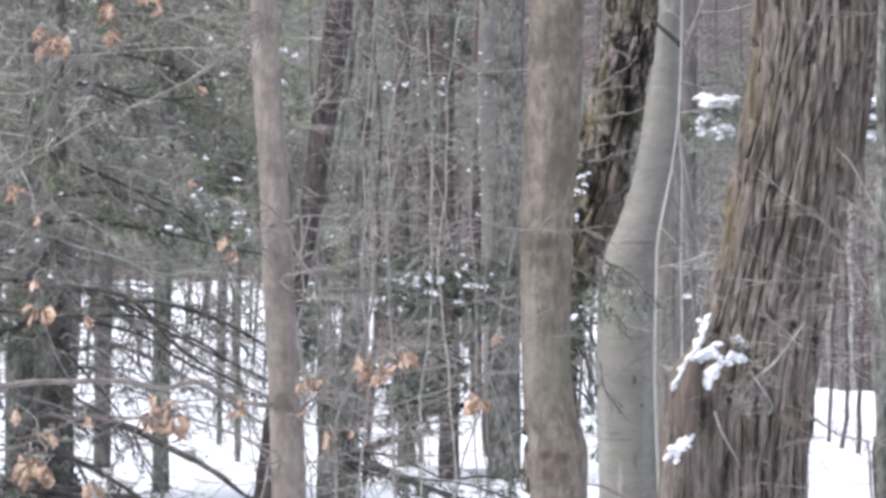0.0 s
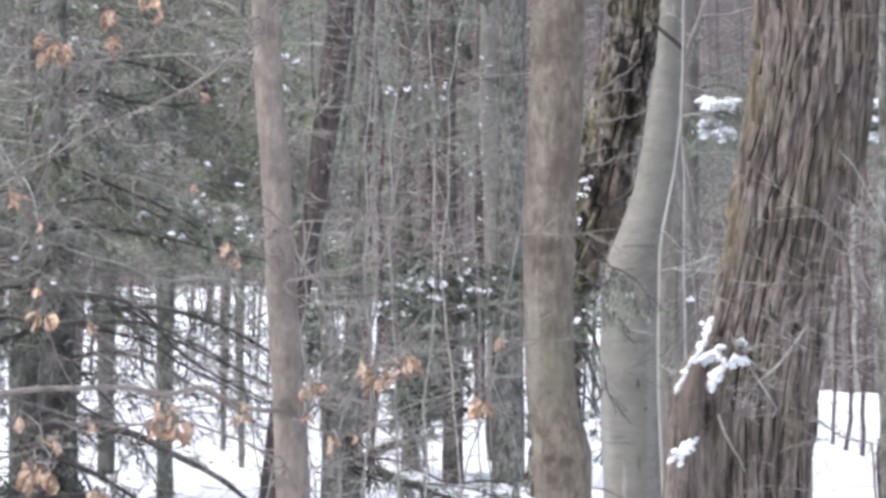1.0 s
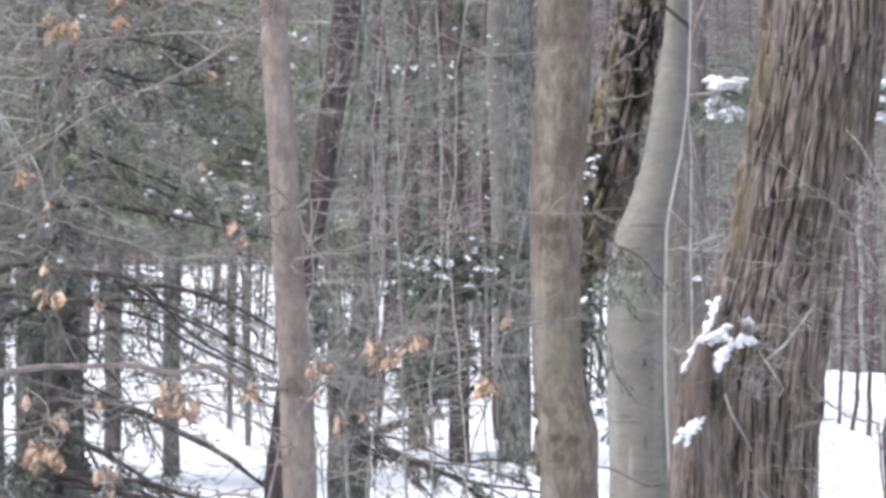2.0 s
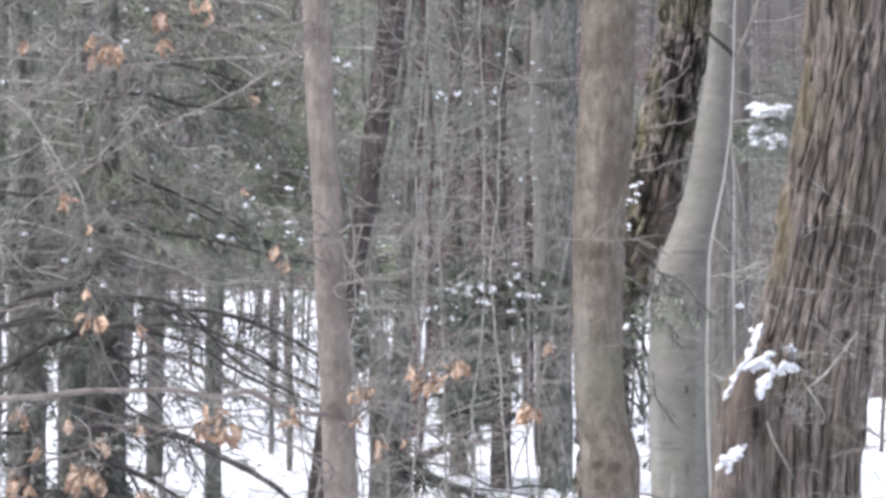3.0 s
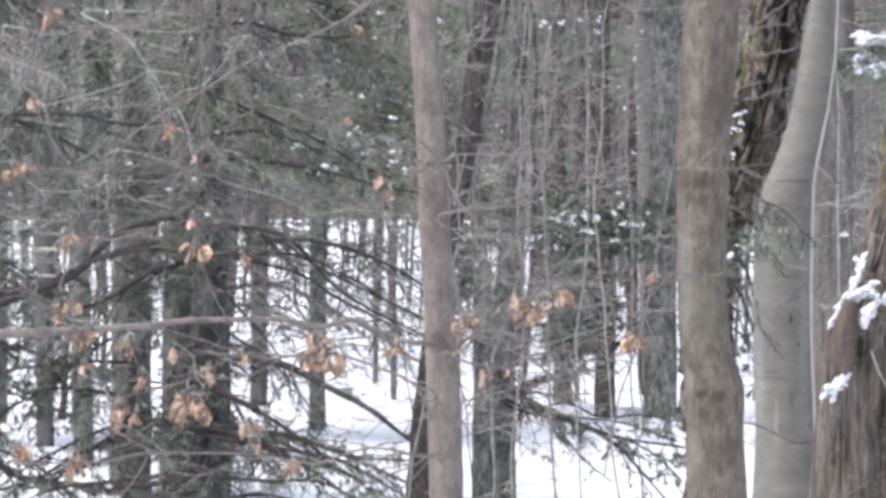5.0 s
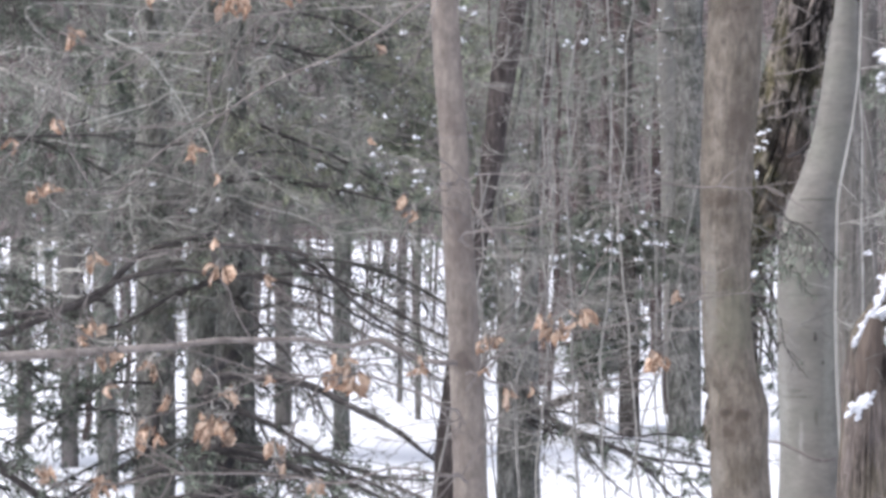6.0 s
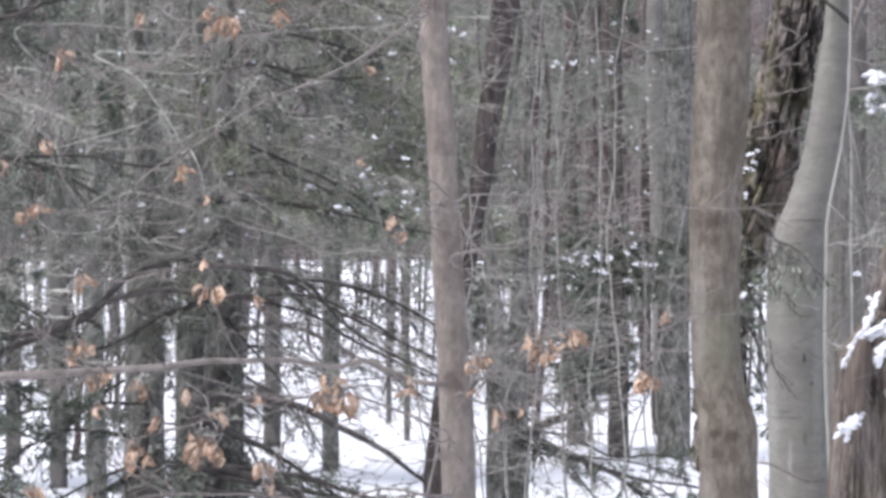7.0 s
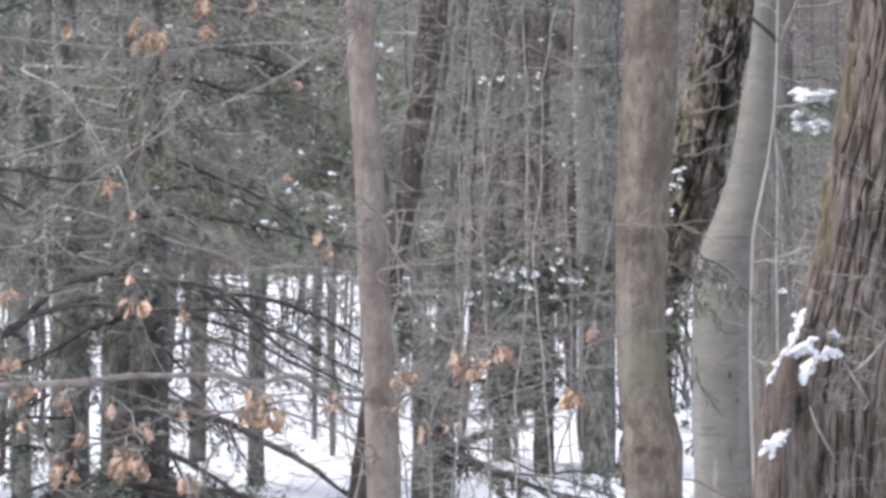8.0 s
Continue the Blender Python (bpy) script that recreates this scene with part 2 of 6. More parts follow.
# ---- building blocks ----
def vnoise(x, y, seed=0):
    """Smooth value noise on arrays, 0 to 1."""
    xi, yi = np.floor(x), np.floor(y)
    fx, fy = x - xi, y - yi
    fx, fy = fx * fx * (3 - 2 * fx), fy * fy * (3 - 2 * fy)

    def h(a, b):
        v = np.sin(a * 127.1 + b * 311.7 + seed * 74.7) * 43758.5453
        return v - np.floor(v)
    return (h(xi, yi) * (1 - fx) + h(xi + 1, yi) * fx) * (1 - fy) + (h(xi, yi + 1) * (1 - fx) + h(xi + 1, yi + 1) * fx) * fy


def smooth(points, values, step):
    """A Catmull-Rom line through points, with one value each, in steps of about that many metres."""
    p = np.array(points, float)
    v = np.array(values, float)
    p = np.vstack([2 * p[0] - p[1], p, 2 * p[-1] - p[-2]])
    v = np.concatenate([[v[0]], v, [v[-1]]])
    out, val = [], []
    for i in range(1, len(p) - 2):
        n = max(1, int(np.linalg.norm(p[i + 1] - p[i]) / step))
        t = (np.arange(n) / n)[:, None]
        a, b, c, d = p[i - 1], p[i], p[i + 1], p[i + 2]
        out.append(0.5 * (2 * b + (c - a) * t + (2 * a - 5 * b + 4 * c - d) * t ** 2 + (3 * b - a - 3 * c + d) * t ** 3))
        val.append(v[i] + (v[i + 1] - v[i]) * t[:, 0])
    out.append(p[-2:-1])
    val.append(v[-2:-1])
    return np.vstack(out), np.concatenate(val)


class Form:
    """Collects verts and faces, and links them as one mesh."""

    def __init__(self):
        self.v, self.f, self.n = [], [], 0

    def add(self, verts, faces):
        self.v.append(np.asarray(verts, float))
        self.f.extend((np.asarray(faces) + self.n).tolist())
        self.n += len(verts)

    def tube(self, line, radii, sides=6, relief=None):
        """A tapering tube along a line. relief(angle, run, radius) gives the height of the bark, in metres."""
        p, r = np.asarray(line, float), np.asarray(radii, float)
        k = len(p)
        t = np.gradient(p, axis=0)
        t /= np.maximum(np.linalg.norm(t, axis=1), 1e-9)[:, None]
        ref = np.array([0.0, 1.0, 0.0]) if abs(t[:, 2]).mean() > 0.6 else np.array([0.0, 0.0, 1.0])
        a = ref - (t @ ref)[:, None] * t
        a /= np.maximum(np.linalg.norm(a, axis=1), 1e-9)[:, None]
        b = np.cross(t, a)
        ang = np.arange(sides) / sides * 2 * np.pi
        rad = np.repeat(r[:, None], sides, 1)
        if relief:
            run = np.concatenate([[0], np.cumsum(np.linalg.norm(np.diff(p, axis=0), axis=1))])
            rad = rad + relief(np.repeat(ang[None], k, 0), np.repeat(run[:, None], sides, 1), rad)
        ring = p[:, None] + rad[..., None] * (np.cos(ang)[None, :, None] * a[:, None] + np.sin(ang)[None, :, None] * b[:, None])
        i = (np.arange(k - 1)[:, None] * sides + np.arange(sides)[None]).ravel()
        j = (np.arange(k - 1)[:, None] * sides + (np.arange(sides)[None] + 1) % sides).ravel()
        self.add(ring.reshape(-1, 3), np.stack([i, j, j + sides, i + sides], 1))
        self.f.append([self.n - sides + q for q in range(sides)])
        self.f.append([self.n - k * sides + q for q in reversed(range(sides))])

    def bundle(self, lines, radius, taper=0.4):
        """Many thin three-sided twigs at once."""
        n, k, _ = lines.shape
        t = lines[:, -1] - lines[:, 0]
        a = np.cross(t, [0.31, 0.87, 0.37])
        a /= np.maximum(np.linalg.norm(a, axis=1), 1e-9)[:, None]
        b = np.cross(t, a)
        b /= np.maximum(np.linalg.norm(b, axis=1), 1e-9)[:, None]
        r = np.linspace(radius, radius * taper, k)
        ang = np.arange(3) * 2 * np.pi / 3
        off = np.cos(ang)[None, :, None] * a[:, None] + np.sin(ang)[None, :, None] * b[:, None]
        v = lines[:, :, None] + r[None, :, None, None] * off[:, None]
        base = (np.arange(n) * k * 3)[:, None, None] + (np.arange(k - 1) * 3)[None, :, None]
        i = (base + np.arange(3)[None, None]).ravel()
        j = (base + np.array([1, 2, 0])[None, None]).ravel()
        self.add(v.reshape(-1, 3), np.stack([i, j, j + 3, i + 3], 1))

    def blades(self, rng, lines, per, size=(0.018, 0.042), broad=(0.0025, 0.0055), droop=0.15):
        """Pointed needle sprays along many twigs."""
        n, k, _ = lines.shape
        w = np.repeat(np.arange(n), per)
        u = rng.uniform(0.1, 1, len(w)) * (k - 1)
        i = np.clip(u.astype(int), 0, k - 2)
        e = lines[w, i + 1] - lines[w, i]
        o = lines[w, i] + e * (u - i)[:, None]
        e = e / np.maximum(np.linalg.norm(e, axis=1), 1e-9)[:, None]
        d = e * rng.uniform(0.3, 1.0, len(w))[:, None] + rng.normal(0, 0.45, e.shape) - np.array([0, 0, droop])
        d /= np.linalg.norm(d, axis=1)[:, None]
        x = np.cross(d, rng.normal(0, 1, e.shape))
        x /= np.linalg.norm(x, axis=1)[:, None]
        L, B = rng.uniform(*size, len(w))[:, None], rng.uniform(*broad, len(w))[:, None]
        up = np.cross(d, x) * B * 0.6
        v = np.stack([o, o + d * L * 0.45 + x * B + up, o + d * L, o + d * L * 0.45 - x * B + up], 1)
        self.add(v.reshape(-1, 3), np.arange(len(w) * 4).reshape(-1, 4))

    def mesh(self, name, mat, soft=True):
        me = bpy.data.meshes.new(name)
        me.from_pydata(np.vstack(self.v).tolist(), [], self.f)
        me.materials.append(mat)
        if soft:
            me.polygons.foreach_set("use_smooth", [True] * len(me.polygons))
        me.update()
        return me


def part(name, form, mat, parent, label="", soft=True):
    ob = new(name, form.mesh(name, mat, soft))
    ob.parent = parent
    if parent:
        ob.matrix_parent_inverse = parent.matrix_basis.inverted()
    return tagged(ob, label=label)


def thing(name, base, label, category, group=""):
    ob = new(name)
    ob.location = base
    ob.matrix_basis = Matrix.Translation(base)
    ob.empty_display_size = 0.1
    return tagged(ob, label, category, group)


def wander(rng, start, way, length, bend, steps, lift=0.0):
    """A crooked line from start."""
    p, d = [np.array(start, float)], np.array(way, float)
    for _ in range(steps):
        d = d + rng.normal(0, bend, 3) + np.array([0, 0, lift])
        d /= np.linalg.norm(d)
        p.append(p[-1] + d * length / steps)
    return np.array(p)


def wander_many(rng, starts, ways, lengths, bend, steps, lift=0.0):
    """Many crooked lines at once: an array of lines by points by 3."""
    p = np.asarray(starts, float)
    d = np.asarray(ways, float)
    d = d / np.maximum(np.linalg.norm(d, axis=1), 1e-9)[:, None]
    out = [p]
    for _ in range(steps):
        d = d + rng.normal(0, bend, d.shape) + np.array([0, 0, lift])
        d = d / np.linalg.norm(d, axis=1)[:, None]
        p = p + d * (np.asarray(lengths) / steps)[:, None]
        out.append(p)
    return np.stack(out, 1)


def offshoots(rng, lines, each, spread=0.9, share=(0.3, 0.6), low=0.15):
    """Starts, directions and lengths of side twigs along many lines."""
    n, k, _ = lines.shape
    which = np.repeat(np.arange(n), each)
    i = np.clip((rng.uniform(low, 0.98, len(which)) * (k - 1)).astype(int), 0, k - 2)
    d = lines[which, i + 1] - lines[which, i]
    step = np.linalg.norm(d, axis=1)
    d = d / np.maximum(step, 1e-9)[:, None]
    side = np.cross(d, rng.normal(0, 1, d.shape))
    side /= np.linalg.norm(side, axis=1)[:, None]
    starts = lines[which, i] + (lines[which, i + 1] - lines[which, i]) * rng.uniform(0, 1, len(which))[:, None]
    return starts, d + side * rng.uniform(0.5, 1.3, len(which))[:, None] * spread, step * (k - 1) * rng.uniform(*share, len(which)) * (1.1 - 0.5 * i / k)


def spray(form, rng, starts, ways, lengths, radius, levels=(5, 3), bend=0.13, lift=0.0, steps=7, spread=0.9):
    """Twigs with side twigs, level by level. Returns the lines of every level."""
    lines = wander_many(rng, starts, ways, lengths, bend, steps, lift)
    form.bundle(lines, radius)
    all_lines = [lines]
    for k in levels:
        radius = max(radius * 0.68, 0.0012)
        st, wy, ln = offshoots(rng, lines, k, spread)
        steps = max(3, steps - 2)
        lines = wander_many(rng, st, wy, ln, bend * 1.2, steps, lift)
        form.bundle(lines, radius)
        all_lines.append(lines)
    return all_lines


def branching(form, rng, start, way, length, radius, order, kids=5, bend=0.16, lift=0.0, sides=4, spread=0.9):
    """One limb with its side twigs."""
    spray(form, rng, [start], [way], np.array([length]), radius, (kids, max(2, kids - 2))[:order], bend, lift, 8, spread)


# ---- ground and distance ----
def crest(x, y):
    """How far the flat snow reaches before it dips, by bearing."""
    b = np.clip((x / np.maximum(y, 1.0) - 0.035) / 0.045, 0, 1)
    return 122 - 80 * b * b * (3 - 2 * b) + 7 * (vnoise(x * 0.9, x * 0, 12) - 0.5) + 12 * (vnoise(x * 0.13, y * 0.02, 13) - 0.5) * (1 - b)


def ground_z(x, y):
    x, y = np.asarray(x, float), np.asarray(y, float)
    z = 0.10 * (vnoise(x * 0.35, y * 0.35, 3) - 0.5) + 0.07 * (vnoise(x * 1.1, y * 1.1, 4) - 0.5) + 0.03 * (vnoise(x * 3.1, y * 3.1, 14) - 0.5) * (y < 60)
    z = z + 0.5 * (vnoise(x * 0.12, y * 0.05, 5) - 0.5) * np.clip((y - 45) / 40, 0, 1)
    drop = np.clip(y - crest(x, y), 0, None)
    return z - 7.0 * (1 - np.exp(-drop / 60.0)) * np.clip(drop / 6, 0, 1)


def floor_at(x, y):
    return float(ground_z(x, y))


def make_ground():
    ys = np.concatenate([np.linspace(-60, -3, 20), np.linspace(-2, 60, 240), np.linspace(61, 130, 90), np.geomspace(132, 3000, 40)])
    us = np.linspace(-1, 1, 150)
    us = np.sign(us) * (0.22 * np.abs(us) + 0.78 * np.abs(us) ** 4)
    X = us[None] * (40 + 1.3 * np.abs(ys))[:, None]
    Y = np.repeat(ys[:, None], len(us), 1)
    k, n = X.shape
    f = Form()
    i = (np.arange(k - 1)[:, None] * n + np.arange(n - 1)[None]).ravel()
    f.add(np.stack([X, Y, ground_z(X, Y)], -1).reshape(-1, 3), np.stack([i, i + 1, i + n + 1, i + n], 1))
    tagged(new("ground", f.mesh("ground", SNOW)), "white settled snow over the forest floor, gently uneven", "snow ground", kind="structure")


def make_backdrop():
    a = np.radians(np.linspace(20, 160, 90))
    t = np.linspace(0, 1, 24)
    A, T = np.meshgrid(a, t)
    r = 150 + 90 * T
    z = -9 + 46 * T ** 0.8 + 3 * vnoise(A * 9, T * 3, 8)
    f = Form()
    n = len(a)
    i = (np.arange(len(t) - 1)[:, None] * n + np.arange(n - 1)[None]).ravel()
    f.add(np.stack([r * np.cos(A), r * np.sin(A), z], -1).reshape(-1, 3), np.stack([i, i + 1, i + n + 1, i + n], 1))
    tagged(new("backdrop", f.mesh("backdrop", WOODS)), "grey-brown wooded rise far behind the trees", "distant woods", kind="structure")


make_ground()
make_backdrop()


# ---- bark reliefs ----
def shaggy(columns, height, seed, plate=0.3):
    """Uneven upright strips of bark, broken into plates that lift at their lower ends, parted by deep narrow furrows."""
    def pick(a, b, k):
        return np.modf(np.abs(np.sin(a * 12.9898 + b * 37.719 + seed + k * 7.13) * 43758.5453))[0]

    def relief(a, s, r):
        u = a / (2 * np.pi) * columns
        w = u + 1.5 * (vnoise(u * 0.8, u * 0, seed + 6) - 0.5) + 0.7 * (vnoise(u * 0.45, s * 2.4, seed + 8) - 0.5) + 0.26 * (vnoise(u * 1.9, s * 11, seed + 7) - 0.5)
        c = np.floor(w)
        f = w - c
        g = s / (plate * (0.55 + 0.9 * pick(c, 0, 1))) + 9 * pick(c, 0, 2) + 0.18 * (vnoise(w * 7, s * 5, seed + 9) - 0.5)
        row = np.floor(g)
        g = g - row
        lift = pick(c, row, 3)
        gape = np.clip(2.4 * vnoise(c * 3.1 + 5, s / plate * 1.1, seed + 3) - 0.2, 0.3, 1)
        flat = 1 - gape * np.abs(2 * f - 1) ** 6
        split = np.clip(np.abs(vnoise(w * 2.3 + 40, s / plate * 1.3, seed + 1) - 0.5) * 9, 0, 1)
        ends = np.clip(np.minimum(g, 1 - g) * 14, 0, 1)
        h = flat * (0.40 + (0.42 * lift + 0.32 * lift * (1 - g)) * ends) * (0.72 + 0.28 * split)
        return height * (h - 0.55) + height * 0.22 * (vnoise(a * 60, s * 35, seed + 4) - 0.5)
    return relief


def furrowed(columns, height, seed):
    def relief(a, s, r):
        u = a / (2 * np.pi) * columns + 2.0 * vnoise(a * 2, s * 4, seed)
        return height * (np.abs(np.sin(u * np.pi)) - 0.5) + height * 1.2 * (vnoise(a * 3, s * 3, seed + 5) - 0.5)
    return relief


def knobbly(height, seed):
    def relief(a, s, r):
        return height * (vnoise(a * 1.2, s * 2.5, seed) - 0.5) + 0.4 * height * (vnoise(a * 5, s * 12, seed + 1) - 0.5)
    return relief


def rise(points, radii, top, spread=0.25, seed=0):
    """The stem carried on upward to its top, thinning out."""
    rng = np.random.default_rng(seed)
    p, r = [np.array(q, float) for q in points], list(radii)
    d = p[0] - p[1]
    d /= np.linalg.norm(d)
    rr = r[0]
    z0 = p[0][2]
    while p[0][2] < top - 0.5:
        d = d + rng.normal(0, 0.05, 3) + np.array([0, 0, 0.12])
        d /= np.linalg.norm(d)
        p.insert(0, p[0] + d * 1.2)
        rr_now = max(rr * (1 - 0.88 * (p[0][2] - z0) / (top - z0)), 0.008)
        r.insert(0, rr_now)
    return p[::-1], r[::-1]


def root_down(points, radii, flare=1.5):
    """The stem carried on down into the snow, with a flared foot. Points run from the foot up."""
    p, r = [np.array(q, float) for q in points], list(radii)
    g = floor_at(p[0][0], p[0][1])
    d = p[0] - p[1]
    d /= max(-d[2], 0.3)
    h = p[0][2] - g
    if h > 0.5:
        x = p[0] + d * (h - 0.35) * np.array([0.6, 0, 1])
        p.insert(0, x)
        r.insert(0, r[0] * 1.1)
    x = p[0].copy()
    x[2] = g - 0.12
    p.insert(0, x)
    r.insert(0, r[0] * flare)
    return p, r


def bare_tree(name, points, widths, top, bark, label, relief=None, sides=24, step=0.06, limbs=10, seed=1, limb_from=3.4, limb_bark=None, group="bare trees"):
    """A leafless tree: trunk through the given points (from the top of what is known down), and bare limbs above."""
    p, r = rise(points, widths, top, seed=seed)
    p, r = root_down(p, r)
    line, rad = smooth(p, r, step)
    f = Form()
    low = line[:, 2] < 3.6
    cut = max(int(low.sum()), 4)
    f.tube(line[:cut + 1], rad[:cut + 1], sides, relief)
    tree = thing(name, (line[0][0], line[0][1], floor_at(line[0][0], line[0][1])), label, "tree", group)
    trunk = part("trunk", f, bark, tree)
    rng = np.random.default_rng(seed + 100)
    g = Form()
    g.tube(line[cut - 1::3], rad[cut - 1::3] * 0.985, max(8, sides // 4))
    part("upper_trunk", g, bark, tree)
    for k in range(limbs):
        i = rng.integers(np.searchsorted(line[:, 2], limb_from), len(line) - 3)
        a = rng.uniform(0, 2 * np.pi)
        h = Form()
        branching(h, rng, line[i], (math.cos(a), math.sin(a), rng.uniform(0.3, 0.9)), rng.uniform(0.8, 2.4) * (0.5 + 0.5 * top / 12), rad[i] * 0.4, 1, 5, 0.12, 0.03, 5)
        part("limb", h, limb_bark or TWIG, tree)
    return tree, line, rad


# ---- lumps of snow ----
def clump_meshes():
    out = []
    rng = np.random.default_rng(17)
    for k in range(5):
        bm = bmesh.new()
        bmesh.ops.create_icosphere(bm, subdivisions=3, radius=1)
        off = Vector(rng.uniform(0, 50, 3))
        for v in bm.verts:
            q = v.co * (0.85 + 0.4 * noise.noise(v.co * 1.1 + off) + 0.25 * noise.noise(v.co * 2.6 + off))
            v.co = (q.x, q.y, q.z * (0.7 if q.z > 0 else 0.5))
        me = bpy.data.meshes.new("snow_clump")
        bm.to_mesh(me)
        bm.free()
        me.materials.append(SNOW)
        me.polygons.foreach_set("use_smooth", [True] * len(me.polygons))
        out.append(me)
    return out


CLUMPS = clump_meshes()
CLUMP_RNG = np.random.default_rng(23)


def snow_clump(parent, place, wide, high=None, tilt=0):
    """A lump of settled snow, wide and high in metres."""
    rng = CLUMP_RNG
    ob = new("snow_clump", CLUMPS[rng.integers(5)])
    ob.parent = parent
    ob.matrix_parent_inverse = parent.matrix_world.inverted() if parent.parent else parent.matrix_basis.inverted()
    ob.location, ob.scale = place, (wide / 2 * rng.uniform(0.8, 1.5), min(wide, 0.09) / 2, (high or wide * rng.uniform(0.5, 0.8)) / 1.1)
    ob.rotation_euler = (0, radians(tilt), rng.uniform(-0.4, 0.4))
    return ob


# ---- the trees close by ----
def slim_beech():
    pts = [(-0.472, 11.0, 2.225), (-0.462, 11.0, 2.048), (-0.453, 11.0, 1.901), (-0.442, 11.0, 1.753), (-0.437, 11.0, 1.606), (-0.431, 11.0, 1.458), (-0.422, 11.0, 1.311), (-0.414, 11.0, 1.134), (-0.406, 11.0, 0.895), (-0.401, 11.0, 0.736)]
    wid = [0.0361, 0.0369, 0.0369, 0.0376, 0.0383, 0.0391, 0.0398, 0.0413, 0.0413, 0.0428]
    return bare_tree("young_beech", pts, wid, 7.5, SLIM, "slim young beech with smooth pinkish-grey bark keeping dry tan leaves", knobbly(0.006, 11), 28, 0.03, 6, 5, 3.6)


def brown_maple():
    pts = [(0.342, 12.5, 2.311), (0.335, 12.5, 2.109), (0.325, 12.5, 1.908), (0.312, 12.5, 1.724), (0.305, 12.5, 1.556), (0.305, 12.5, 1.372), (0.308, 12.5, 1.205), (0.318, 12.5, 1.054), (0.342, 12.5, 0.936), (0.345, 12.5, 0.799), (0.352, 12.5, 0.601)]
    wid = [0.0771, 0.0771, 0.0779, 0.0771, 0.0771, 0.0721, 0.0704, 0.0737, 0.0871, 0.0838, 0.0871]
    def relief(a, s, r):
        return furrowed(15, 0.004, 21)(a, s, r) + knobbly(0.007, 22)(a, s, r)
    return bare_tree("young_maple", pts, wid, 10, BROWN, "straight brown trunk with shallow furrows and a knobbly burl", relief, 60, 0.02, 7, 6, 3.8)


def grey_beech():
    pts = [(0.909, 16.0, 2.724), (0.87, 16.0, 2.509), (0.849, 16.0, 2.252), (0.828, 16.0, 2.038), (0.8, 16.0, 1.823), (0.776, 16.0, 1.716), (0.746, 16.0, 1.609), (0.716, 16.0, 1.501), (0.701, 16.0, 1.394), (0.695, 16.0, 1.266), (0.695, 16.0, 1.094), (0.7, 16.0, 0.879), (0.708, 16.0, 0.579)]
    wid = [0.0429, 0.0429, 0.0472, 0.0622, 0.0665, 0.0708, 0.0794, 0.0944, 0.1030, 0.1094, 0.1115, 0.1137, 0.1158]
    return bare_tree("grey_beech", pts, wid, 12, BEECH, "leaning smooth pale-grey beech with faint dark rings round the trunk", knobbly(0.01, 31), 40, 0.03, 8, 7, 4.0)


def dark_leaner():
    pts = [(0.784, 17.0, 2.566), (0.732, 17.0, 2.247), (0.675, 17.0, 1.974), (0.611, 17.0, 1.723), (0.52, 17.0, 1.495), (0.468, 17.0, 1.244), (0.446, 17.0, 0.971), (0.442, 17.0, 0.697), (0.440, 17.0, 0.333)]
    wid = [0.0957, 0.0957, 0.098, 0.0957, 0.0912, 0.0843, 0.082, 0.082, 0.0866]
    return bare_tree("leaning_dark_tree", pts, wid, 11, DARKBARK, "dark leaning trunk with deeply furrowed mossy bark and caught snow", shaggy(11, 0.085, 41, 0.14), 220, 0.011, 7, 8, 4.2)


